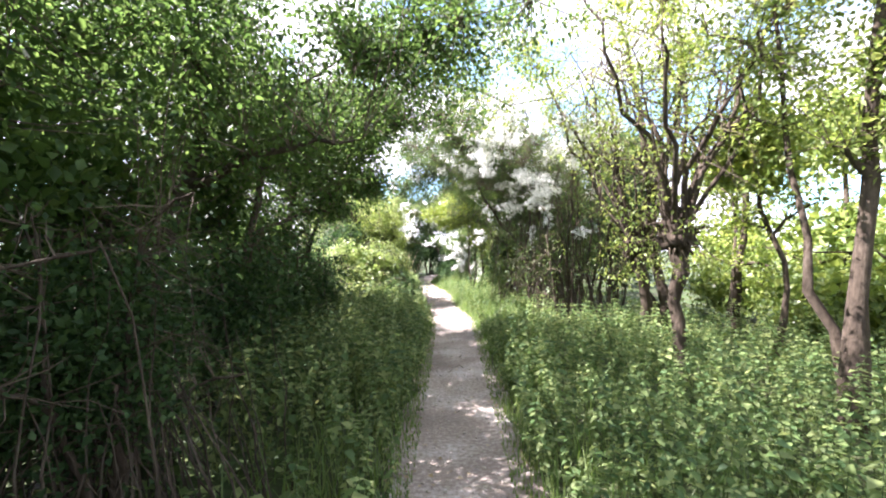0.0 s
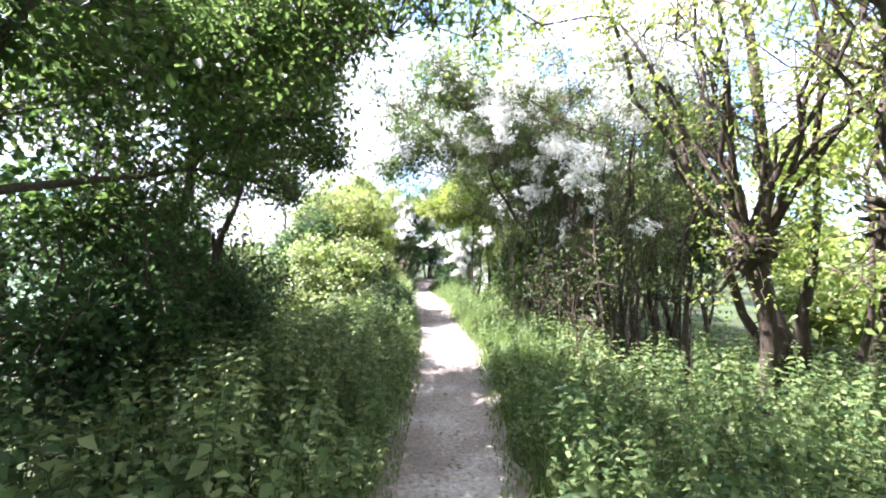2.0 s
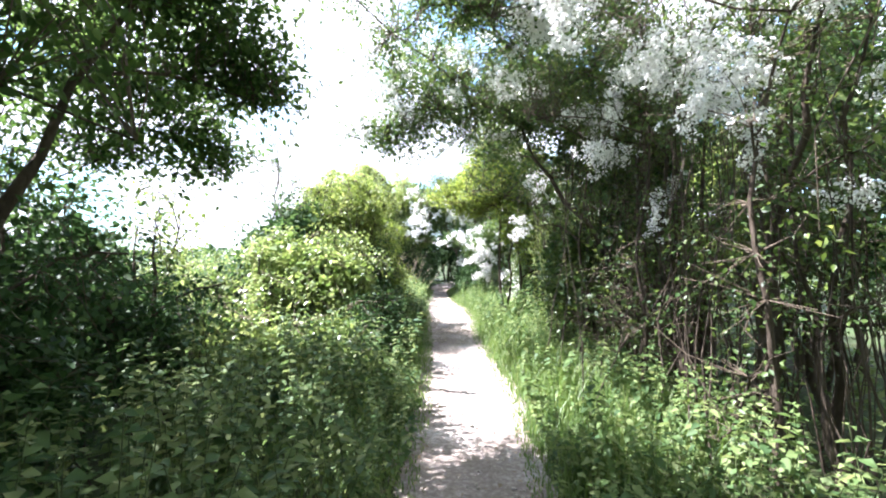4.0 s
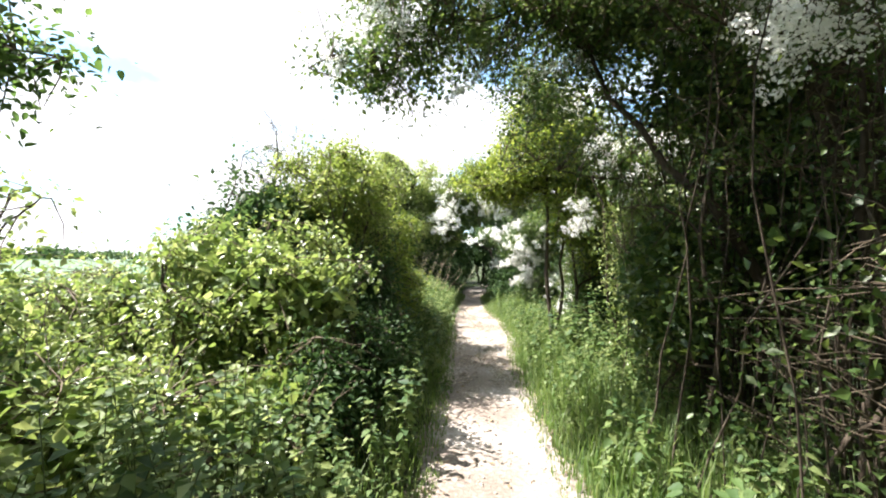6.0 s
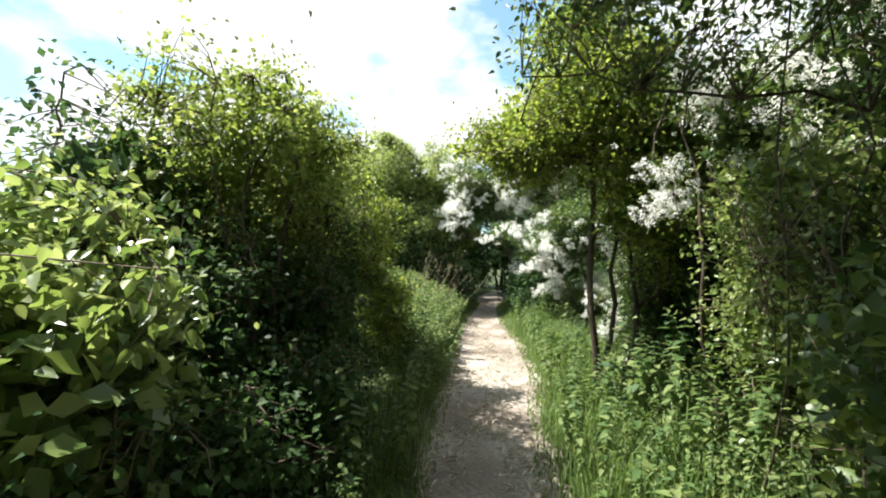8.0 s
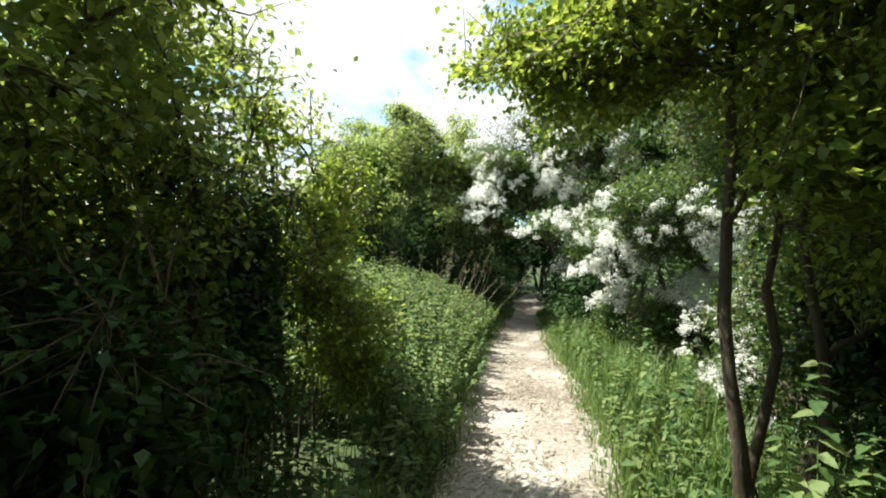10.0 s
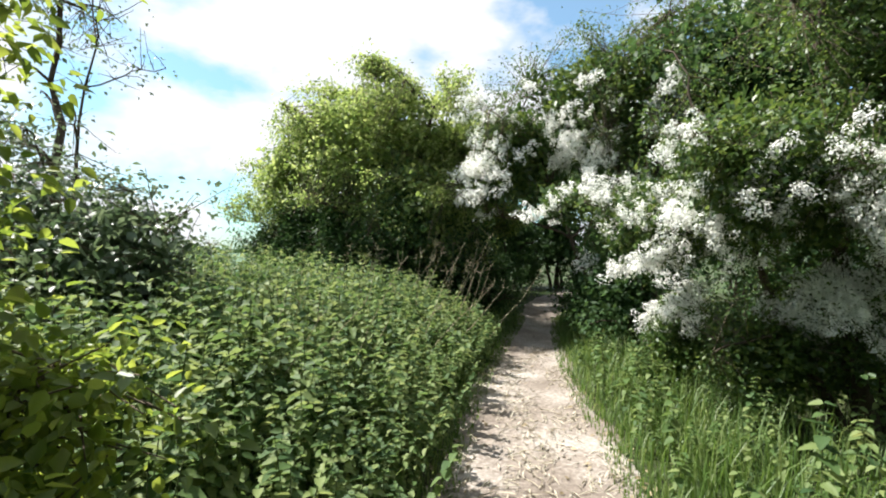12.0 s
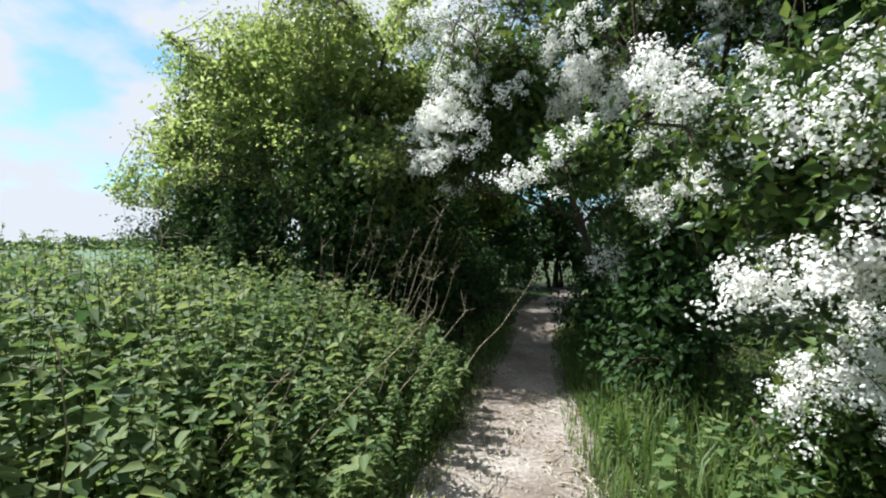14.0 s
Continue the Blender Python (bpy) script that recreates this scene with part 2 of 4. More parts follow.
def in_blobs(blobs, n, r, shell=0.45):
    """Places in a union of ellipsoids (x, y, z, rx, ry, rz), denser towards their skin."""
    b = np.array(blobs, float)
    vol = np.prod(b[:, 3:], 1)
    which = r.choice(len(b), n, p=vol / vol.sum())
    d = unit(r.normal(0, 1, (n, 3)))
    return b[which, :3] + d * b[which, 3:] * (r.random(n) ** shell)[:, None] * (1 + 0.26 * lump(d * 2, int(r.integers(1e6)), 0.7))[:, None]


def spray(centres, per, spread, r, length, ratio=0.55, hang=0.15, flat=0.6, wide=False, feet=None):
    """Leaves set along the outer part of twigs and about their ends."""
    n = len(centres) * per
    off = r.normal(0, 1, (n, 3)) * np.array([spread, spread, spread * flat]) * r.uniform(0.25, 1.0, n)[:, None]
    base = np.repeat(centres, per, 0) + off
    if feet is not None:
        back = feet - centres
        back = back * np.minimum(1, 0.55 / np.maximum(np.linalg.norm(back, axis=1, keepdims=True), 1e-6))
        base += np.repeat(back, per, 0) * (r.random(n) ** 1.4)[:, None]
    base[:, 2] = np.maximum(base[:, 2], 0.03)
    way = unit(off + 1e-6) * 0.8 + r.normal(0, 0.7, (n, 3))
    way[:, 2] -= hang * 2
    up = r.normal(0, 0.55, (n, 3)) + np.array([0, 0, 1.0])
    L = length * r.uniform(0.6, 1.3, n)
    return leaves(base, way, up, L, L * ratio, 0.3, wide)


def corymbs(centres, r, size=0.035, per=14, fine=False):
    """Clumps of small white five-petalled flowers, as domes of petals."""
    per = per * 2 if fine else per
    n = len(centres) * per
    d = unit(r.normal(0, 1, (n, 3)) + np.array([-0.25, -0.35, 0.55]))
    base = np.repeat(centres, per, 0) + d * size * r.uniform(0.5, 1.0, n)[:, None]
    way = np.cross(d, unit(r.normal(0, 1, (n, 3))))
    s = size * r.uniform(0.32, 0.50, n) * (0.62 if fine else 1.0)
    return leaves(base - unit(way) * s[:, None] * 0.5, way, d, s, s * 1.0, 0.2, fine)


# ---- kinds of plants ----
def plant(name, x, y, label, category, group=""):
    e = new(name)
    e.location = (x, y, 0)
    e.empty_display_size = 0.2
    return tagged(e, label, category, group)


def tree(name, label, x, y, stems, blobs, clusters, per, leaf, mat, seed, spread=0.17, bark=None, limbs=10, flowers=0, flower_mat=None, gap=0.25,
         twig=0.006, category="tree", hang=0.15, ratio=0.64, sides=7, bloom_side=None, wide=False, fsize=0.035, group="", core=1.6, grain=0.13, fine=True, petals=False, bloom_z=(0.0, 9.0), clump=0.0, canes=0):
    """A tree or shrub: stems (top x, y, z, foot dx, dy, radius), limbs that reach into the crown, twigs, and leaves about their ends."""
    r = np.random.default_rng(seed)
    bark = bark or BARK
    root = plant(name, x, y, label, category, group)
    nodes, rads, trunks, owner = [], [], [], []
    for k, (tx, ty, tz, dx, dy, rad) in enumerate(stems):
        n = 11
        p = bend((x + dx, y + dy, -0.05), (tx, ty, tz), n, 0.05, r)
        s = np.linspace(0, 1, n)
        rr = rad * (1 - 0.72 * s) * (1 + 0.10 * r.normal(0, 1, n))
        rr[0] *= 1.45
        rr[1] *= 1.12
        trunks.append(mesh_ob("trunk" if rad > 0.06 else "stem", *tube(p, rr, sides + 2), bark, root, smooth=True))
        nodes.append(p[3:])
        rads.append(rr[3:])
        owner += [k] * len(p[3:])
    c = in_blobs(blobs, int(clusters * 1.6), r)
    c = c[lump(c, seed + 5, 0.55) > -1 + gap * 2.2][:clusters]
    if clump:
        boughs = c[r.choice(len(c), max(6, len(c) // 15), replace=False)]
        pull = boughs[np.array([int(np.argmin(((boughs - q) ** 2).sum(1))) for q in c])] - c
        c = c + pull * clump * np.array([0.8, 0.8, 1.25])
    c[:, 2] = np.maximum(c[:, 2], 0.12)
    pool, prad = np.concatenate(nodes), np.concatenate(rads)
    if limbs and len(c):
        picks = [c[r.integers(len(c))]]
        far = np.full(len(c), 1e9)
        for _ in range(limbs - 1):
            far = np.minimum(far, np.linalg.norm(c - picks[-1], axis=1))
            picks.append(c[np.argmax(far)])
        for q in picks:
            w = np.linalg.norm(pool - q, axis=1) + 0.9 * np.maximum(0, pool[:, 2] - q[2] + 0.3)
            i = int(np.argmin(w))
            n = 8
            p = bend(pool[i], q, n, 0.09, r, 0.08)
            rr = np.linspace(max(0.009, min(prad[i] * 0.75, 0.055)), 0.006, n)
            mesh_ob("limb", *tube(p, rr, 5), bark, trunks[owner[i]], smooth=True)
            owner += [owner[i]] * len(p[2:])
            pool, prad = np.concatenate([pool, p[2:]]), np.concatenate([prad, rr[2:]])
    tw, feet = [], []
    for q in c:
        i = int(np.argmin(((pool - q) ** 2).sum(1) * r.uniform(0.5, 2.0, len(pool))))
        feet.append(pool[i])
        tw.append(tube(bend(pool[i], q, 3, 0.14, r), np.linspace(twig, twig * 0.4, 3), 3))
    if canes:
        low = c[r.integers(0, len(c), canes)]
        foot = np.column_stack([x + r.normal(0, 0.45, canes), y + r.normal(0, 0.45, canes), np.full(canes, -0.03)])
        shoots = [tube(bend(f, f + (q - f) * np.array([0.4, 0.4, 1.0]) * r.uniform(0.7, 1.0), 8, 0.05, r), np.linspace(r.uniform(0.005, 0.011), 0.003, 8), 4) for f, q in zip(foot, low)]
        tagged(mesh_ob("canework", *join(shoots), bark, root), kind="stuff")
    if fine:
        tagged(mesh_ob("brushwood", *join(tw), TWIG, root), kind="stuff")
    feet = np.array(feet)
    chunks = [spray(c, max(4, int(per * 0.8)), spread, r, leaf, ratio, hang, wide=wide, feet=feet)]
    # Oversized leaves hidden inside each blob, added to block light and darken gaps.
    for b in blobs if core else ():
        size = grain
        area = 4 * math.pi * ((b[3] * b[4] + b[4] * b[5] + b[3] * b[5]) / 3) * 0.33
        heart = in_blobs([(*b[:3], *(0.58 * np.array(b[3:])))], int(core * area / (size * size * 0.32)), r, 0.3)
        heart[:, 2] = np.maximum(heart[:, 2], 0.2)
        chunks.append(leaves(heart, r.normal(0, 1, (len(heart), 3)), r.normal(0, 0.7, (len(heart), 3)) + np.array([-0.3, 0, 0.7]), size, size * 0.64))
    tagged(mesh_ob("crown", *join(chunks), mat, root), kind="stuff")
    if flowers:
        want = np.array(bloom_side or (-0.55, -0.65, 0.25))
        b_ = np.array(blobs)
        near_blob = np.argmin(np.linalg.norm((c[:, None] - b_[None, :, :3]) / b_[None, :, 3:], axis=2), 1)
        face = ((c - b_[near_blob, :3]) / b_[near_blob, 3:]) @ want + 0.35 * lump(c, seed + 9, 0.4) + r.normal(0, 0.28, len(c))
        face -= 2.2 * np.maximum(0, np.maximum(bloom_z[0] - c[:, 2], c[:, 2] - bloom_z[1]))
        sprays = c[np.argsort(-face)[:max(8, flowers // 28)]]
        k = r.integers(0, len(sprays), flowers)
        way = unit(r.normal(0, 0.6, (len(sprays), 3)) + want * 0.8 + np.array([0, 0, -0.35]))
        pick = sprays[k] + way[k] * (r.uniform(-0.18, 0.22, flowers))[:, None] + r.normal(0, 0.048, (flowers, 3))
        pick[:, 2] = np.maximum(pick[:, 2], 0.15)
        mesh_ob("blossom", *corymbs(pick, r, fsize, fine=petals), flower_mat or PETAL, root, "clumps of white blossom")
    return root


def pollard(name, label, x, y, boll, lean, seed, radius=0.13, reach=1.6, top=5.0):
    """An old pollard: a crooked trunk, a knuckled head, long rods that spread from it, few leaves."""
    r = np.random.default_rng(seed)
    root = plant(name, x, y, label, "tree", "pollards beside the path")
    head = np.array([x + lean[0], y + lean[1], boll])
    p = bend((x, y, -0.05), head, 10, 0.05, r)
    mesh_ob("trunk", *tube(p, radius * np.array([1.5, 1.1, 1.05, 0.92, 1.0, 0.88, 1.05, 1.1, 1.4, 1.3]), 10), BARK, root, smooth=True)
    bm = bmesh.new()
    bmesh.ops.create_icosphere(bm, subdivisions=3, radius=1.0)
    v = np.array([w.co for w in bm.verts])
    t = np.array([[w.index for w in f.verts] for f in bm.faces])
    bm.free()
    v = v * (1 + 0.25 * lump(v * 3, seed, 0.8) + 0.20 * lump(v * 9, seed + 1, 0.8))[:, None] * np.array([0.18, 0.18, 0.24]) + head
    mesh_ob("burr", v, t, BARK, root, "knuckled pollard head")
    ends, tw = [], []
    for k in range(15):
        a = k * 2.4 + r.uniform(-0.4, 0.4)
        out = reach * r.uniform(0.35, 1.0)
        q = head + np.array([math.cos(a) * out, math.sin(a) * out, r.uniform(0.55, 1.0) * (top - boll)])
        f = head + np.array([math.cos(a) * 0.11, math.sin(a) * 0.11, 0.1])
        line = bend(f, q, 10, 0.11, r, 0.25)
        mesh_ob("limb", *tube(line, np.linspace(r.uniform(0.02, 0.04), 0.007, 10), 6), BARK, root, smooth=True)
        for j in range(3, 10):
            for _ in range(2):
                e = line[j] + r.normal(0, 0.42, 3)
                tw.append(tube(bend(line[j], e, 4, 0.12, r), np.linspace(0.008, 0.003, 4), 3))
                ends.append(e)
    for k in range(40):
        d = unit(r.normal(0, 1, 3) + np.array([0, 0, 0.25]))
        f = head + d * np.array([0.15, 0.15, 0.2])
        mesh_ob("stub", *tube(bend(f, f + d * r.uniform(0.06, 0.16), 4, 0.15, r), (0.03, 0.024, 0.018, 0.012), 5), BARK, root)
    for k in range(34):
        a = r.uniform(0, 6.28)
        e = head + np.array([math.cos(a) * 0.45, math.sin(a) * 0.45, r.uniform(-0.5, 0.5)])
        tw.append(tube(bend(head + (e - head) * 0.4, e, 5, 0.15, r), np.linspace(0.007, 0.003, 5), 3))
        ends.append(e)
    tagged(mesh_ob("brushwood", *join(tw), TWIG, root), kind="stuff")
    mesh_ob("crown", *spray(np.array(ends), 22, 0.16, r, 0.055), LEAF_MID, root)
    return root


def nettle_arrays(r, h, wide=True, saw=False):
    """One nettle: a stem and crossed pairs of drooping pointed leaves."""
    lean = r.normal(0, 0.13, 2)
    top = np.array([lean[0], lean[1], h])
    line = bend((0, 0, -0.02), top, 3, 0.03, r)
    stem = tube(line, np.linspace(0.0045, 0.002, 3), 3)
    b, w, L = [], [], []
    n = int(h / 0.056)
    for k in range(n):
        s = 0.10 + 0.90 * (k + 1) / n
        c = np.array([lean[0] * s, lean[1] * s, h * s])
        a = (k % 2) * 1.57 + r.uniform(-0.9, 0.9)
        for d in (a, a + 3.14):
            b.append(c)
            w.append((math.cos(d), math.sin(d), r.uniform(-0.35, 0.3) if s > 0.7 else r.uniform(-1.0, 0.1)))
            L.append(r.uniform(0.055, 0.092) * (1.0 - 0.35 * max(0, s - 0.85) / 0.15) * (0.5 + 0.5 * min(1, s * 1.5)))
    L = np.array(L)
    if saw:
        return stem, toothed(np.array(b), np.array(w, float), np.tile((0, 0, 1.0), (len(b), 1)) + r.normal(0, 0.3, (len(b), 3)), L * 1.15, L * 0.80)
    fol = leaves(np.array(b), np.array(w, float), np.tile((0, 0, 1.0), (len(b), 1)) + r.normal(0, 0.35, (len(b), 3)), L, L * 0.68, 0.35, wide)
    return stem, fol


NETTLES = [nettle_arrays(np.random.default_rng(100 + k), 0.55 + 0.075 * k) for k in range(8)]
PLAIN_NETTLES = [nettle_arrays(np.random.default_rng(100 + k), 0.55 + 0.075 * k, False) for k in range(8)]


def stand_of(name, label, spots, heights, seed, mats=(STEM, NETTLE), category="nettles", inner=None):
    """A stand of nettles past counting, as one thing with its stems and its leaves."""
    r = np.random.default_rng(seed)
    kinds = r.integers(0, 8, len(spots)) + (8 * (inner > 0.95) if inner is not None else 0)
    out = ([], [])
    for k, (st, fo) in enumerate(NETTLES + PLAIN_NETTLES):
        m = kinds == k
        if not m.any():
            continue
        sp, hh = spots[m], heights[m]
        a = r.uniform(0, 6.28, m.sum())
        scale = hh / (0.55 + 0.075 * (k % 8))
        for part, (v, t) in zip(out, (st, fo)):
            x = v[None, :, 0] * np.cos(a)[:, None] - v[None, :, 1] * np.sin(a)[:, None]
            y = v[None, :, 0] * np.sin(a)[:, None] + v[None, :, 1] * np.cos(a)[:, None]
            z = np.broadcast_to(v[None, :, 2], x.shape)
            g = np.clip(scale, 0.72, 1.12)[:, None]
            w = np.stack([x * g + sp[:, :1], y * g + sp[:, 1:2], z * scale[:, None]], 2)
            part.append((w.reshape(-1, 3), (t[None] + (np.arange(len(sp)) * len(v))[:, None, None]).reshape(-1, 3)))
    root = plant(name, float(spots[:, 0].mean()), float(spots[:, 1].mean()), label, category)
    tagged(root, kind="stuff")
    tagged(mesh_ob("stalkwork", *join(out[0]), mats[0], root), kind="stuff")
    tagged(mesh_ob("foliage", *join(out[1]), mats[1], root), kind="stuff")
    return root


def grass_arrays(spots, heights, r, width=0.009):
    """Bent grass blades, three triangles each."""
    n = len(spots)
    a = r.uniform(0, 6.28, n)
    out = np.stack([np.cos(a), np.sin(a), np.zeros(n)], 1)
    side = np.stack([-np.sin(a), np.cos(a), np.zeros(n)], 1) * width / 2 * r.uniform(0.7, 1.4, n)[:, None]
    b = np.concatenate([spots, np.zeros((n, 1))], 1)
    h = heights[:, None]
    lean = r.uniform(0.1, 0.7, n)[:, None]
    mid = b + out * h * lean * 0.3 + np.array([0, 0, 1.0]) * h * 0.6
    tip = b + out * h * lean + np.array([0, 0, 1.0]) * h * (1 - 0.25 * lean)
    v = np.stack([b - side, b + side, mid - side * 0.8, mid + side * 0.8, tip], 1)
    t = np.array([[0, 1, 3], [0, 3, 2], [2, 3, 4]])
    return v.reshape(-1, 3), (t[None] + (np.arange(n) * 5)[:, None, None]).reshape(-1, 3)


# ---- ground and path ----
def middle(y):
    """The line of the path: x of its middle at y."""
    return np.interp(y, (-12, 0, 4, 8.3, 10.5, 13, 15, 17, 19, 21, 23, 27, 30, 34, 60), (0.1, 0.03, 0.11, 0.16, 0.14, -0.08, -0.25, -0.34, -0.58, -0.86, -1.0, -1.2, -1.25, -0.4, 15))


def half_width(y):
    return np.interp(y, (-12, 0, 9, 11, 14, 17, 19, 21.5, 24, 60), (0.42, 0.42, 0.46, 0.50, 0.46, 0.58, 0.60, 0.48, 0.38, 0.38))


def grid_tris(nx, ny):
    i, j = np.meshgrid(np.arange(nx - 1), np.arange(ny - 1), indexing="ij")
    q = (i * ny + j).ravel()
    return np.concatenate([np.stack([q, q + ny, q + ny + 1], 1), np.stack([q, q + ny + 1, q + 1], 1)])


gx = np.concatenate([-np.geomspace(2500, 9, 18), np.linspace(-8, 8, 41), np.geomspace(9, 2500, 18)])
gy = np.concatenate([-np.geomspace(2500, 9, 14), np.linspace(-8, 40, 121), np.geomspace(42, 2500, 16)])
X, Y = np.meshgrid(gx, gy, indexing="ij")
flat = np.stack([X.ravel(), Y.ravel(), np.zeros(X.size)], 1)
away = np.abs(flat[:, 0] - middle(flat[:, 1]))
near = (np.abs(flat[:, 0]) < 8.5) & (flat[:, 1] > -8.5) & (flat[:, 1] < 41)
flat[:, 2] = np.where(near, -0.015 + 0.02 * lump(flat * 1.0, 3, 0.5) * np.clip(away - 0.4, 0, 1) + 0.05 * np.clip(away - 0.5, 0, 1), 0.03)
tagged(mesh_ob("ground", flat, grid_tris(len(gx), len(gy)), SOIL, smooth=True), "dark woodland soil running out into a pale green field", "ground", kind="structure")

py_ = np.linspace(-10, 58, 681)
u = np.linspace(-1, 1, 15)
PU, PY = np.meshgrid(u, py_, indexing="ij")
edge_wave = 1 + 0.10 * np.sin(PY * 2.3 + np.sign(PU) * 1.1) + 0.07 * np.sin(PY * 6.1 + PU * 2)
px_ = middle(PY) + PU * (half_width(PY) + 0.09) * edge_wave
pz_ = 0.012 - 0.075 * np.clip(np.abs(PU) - 0.72, 0, 1) ** 1.5 * 2 - 0.012 * (1 - PU ** 2) + 0.006 * np.sin(PX := px_ * 9 + PY * 3.1) * np.cos(PY * 7.3) + 0.004 * np.sin(PY * 17 + px_ * 21)
tagged(mesh_ob("path", np.stack([px_.ravel(), PY.ravel(), pz_.ravel()], 1), grid_tris(15, 681), DIRT, smooth=True), "narrow trodden path of pale dry earth", "path", kind="structure")


# ---- trees and shrubs, field side ----
tree("overhanging_tree", "dark leafy tree leaning its crown over the path", -2.3, 3.4,
     [(-2.0, 3.9, 4.2, -0.2, 0, 0.11), (-2.5, 3.0, 4.4, -0.3, -0.3, 0.07), (-1.8, 5.2, 3.8, -0.1, 1.2, 0.06)],
     [(-2.2, 3.8, 3.2, 1.5, 2.3, 1.4), (-0.3, 5.2, 3.9, 1.5, 1.9, 0.8), (-1.2, 7.0, 3.7, 0.9, 1.1, 0.7), (-1.8, 6.4, 3.0, 1.2, 1.7, 1.1), (-0.7, 2.8, 4.2, 1.6, 1.8, 0.7), (-2.9, 5.2, 3.9, 1.0, 1.3, 0.6)], 2500, 30, 0.055, LEAF_CANOPY, 11, gap=0.24, core=0.22, grain=0.08, limbs=18, wide=True)
tree("hedge_tree", "dark hedge tree with thin upright stems", -2.7, 7.4,
     [(-2.5, 7.6, 4.3, 0, 0, 0.08), (-3.2, 7.0, 4.0, -0.2, 0.1, 0.05), (-1.9, 8.4, 3.6, 0.15, 0.1, 0.05)],
     [(-2.7, 7.4, 3.5, 1.5, 1.7, 1.2), (-2.0, 8.7, 3.5, 1.2, 1.0, 0.85), (-3.1, 9.2, 2.9, 0.9, 0.9, 0.95), (-1.6, 7.6, 4.0, 1.0, 1.2, 0.6), (-1.6, 8.9, 3.0, 0.7, 0.7, 0.6), (-2.4, 9.6, 2.6, 0.7, 0.7, 0.75), (-2.7, 6.4, 1.9, 0.8, 1.3, 0.5)], 1900, 28, 0.052, LEAF_CANOPY, 12, gap=0.22, core=0.45, grain=0.08, clump=0.3, wide=True, limbs=16)
# Crown parts at negative y are unseen, added to keep sky light out.
tree("hedge_tree", "dark hedge tree with several thin trunks", -2.6, 0.6,
     [(-2.2, 1.0, 4.3, 0, 0, 0.09), (-2.0, 2.2, 4.0, 0.2, 0.5, 0.06), (-3.0, -0.4, 4.2, -0.2, -0.4, 0.06)],
     [(-2.5, 0.6, 3.3, 1.6, 2.0, 1.7), (-0.7, -0.4, 4.3, 1.7, 2.0, 0.7), (-2.3, 2.2, 2.1, 0.8, 2.0, 1.0), (-2.5, 4.6, 2.2, 0.7, 1.3, 0.8), (-1.0, -2.4, 3.4, 2.0, 1.4, 1.2)], 1600, 28, 0.05, LEAF_CANOPY, 13, gap=0.12, core=1.6, grain=0.08)
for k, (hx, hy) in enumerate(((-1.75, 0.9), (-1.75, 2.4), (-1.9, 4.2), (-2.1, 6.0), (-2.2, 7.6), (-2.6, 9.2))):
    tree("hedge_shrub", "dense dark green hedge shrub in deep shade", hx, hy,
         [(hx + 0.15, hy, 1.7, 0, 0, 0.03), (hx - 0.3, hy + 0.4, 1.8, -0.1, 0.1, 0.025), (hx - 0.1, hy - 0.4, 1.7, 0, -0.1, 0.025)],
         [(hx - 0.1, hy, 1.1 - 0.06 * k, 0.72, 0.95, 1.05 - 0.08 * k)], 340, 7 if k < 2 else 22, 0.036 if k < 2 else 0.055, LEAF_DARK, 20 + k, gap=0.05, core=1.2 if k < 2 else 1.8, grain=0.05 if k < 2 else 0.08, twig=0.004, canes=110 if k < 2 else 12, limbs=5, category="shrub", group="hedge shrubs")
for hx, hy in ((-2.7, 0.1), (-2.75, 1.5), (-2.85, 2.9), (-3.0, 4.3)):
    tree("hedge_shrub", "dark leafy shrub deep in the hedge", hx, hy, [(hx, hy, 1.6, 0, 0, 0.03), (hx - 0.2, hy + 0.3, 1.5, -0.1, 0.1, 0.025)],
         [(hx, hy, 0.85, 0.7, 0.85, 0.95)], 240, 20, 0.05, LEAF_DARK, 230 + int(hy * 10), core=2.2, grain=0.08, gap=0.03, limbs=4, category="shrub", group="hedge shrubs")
# The fifth tree stands unseen behind the start, added to darken the hedge.
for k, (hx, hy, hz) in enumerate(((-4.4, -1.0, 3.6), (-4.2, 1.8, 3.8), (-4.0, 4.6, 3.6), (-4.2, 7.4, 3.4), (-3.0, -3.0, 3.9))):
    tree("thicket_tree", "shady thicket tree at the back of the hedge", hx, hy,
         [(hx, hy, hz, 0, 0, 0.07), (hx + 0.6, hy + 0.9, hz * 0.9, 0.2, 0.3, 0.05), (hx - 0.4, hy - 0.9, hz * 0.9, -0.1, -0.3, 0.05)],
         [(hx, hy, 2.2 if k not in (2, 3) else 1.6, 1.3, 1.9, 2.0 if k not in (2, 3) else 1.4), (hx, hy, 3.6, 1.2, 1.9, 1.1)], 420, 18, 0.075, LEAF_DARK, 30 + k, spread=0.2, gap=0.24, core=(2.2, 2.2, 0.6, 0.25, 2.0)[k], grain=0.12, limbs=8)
tree("elder_bush", "sunlit elder bush with broad pale green leaves", -2.1, 11.7,
     [(-2.0, 12.0, 1.9, 0, 0, 0.03), (-2.6, 11.4, 1.5, -0.2, -0.1, 0.025), (-1.5, 12.2, 1.6, 0.2, 0.1, 0.025)],
     [(-2.3, 12.0, 1.15, 1.0, 0.9, 1.05), (-1.6, 11.9, 1.0, 0.7, 0.9, 0.95), (-3.3, 11.2, 0.5, 1.0, 0.9, 0.5)], 800, 26, 0.056, LEAF_ELDER, 41, core=2.0, clump=0.5, gap=0.16, limbs=8, category="bush", wide=True, spread=0.14)
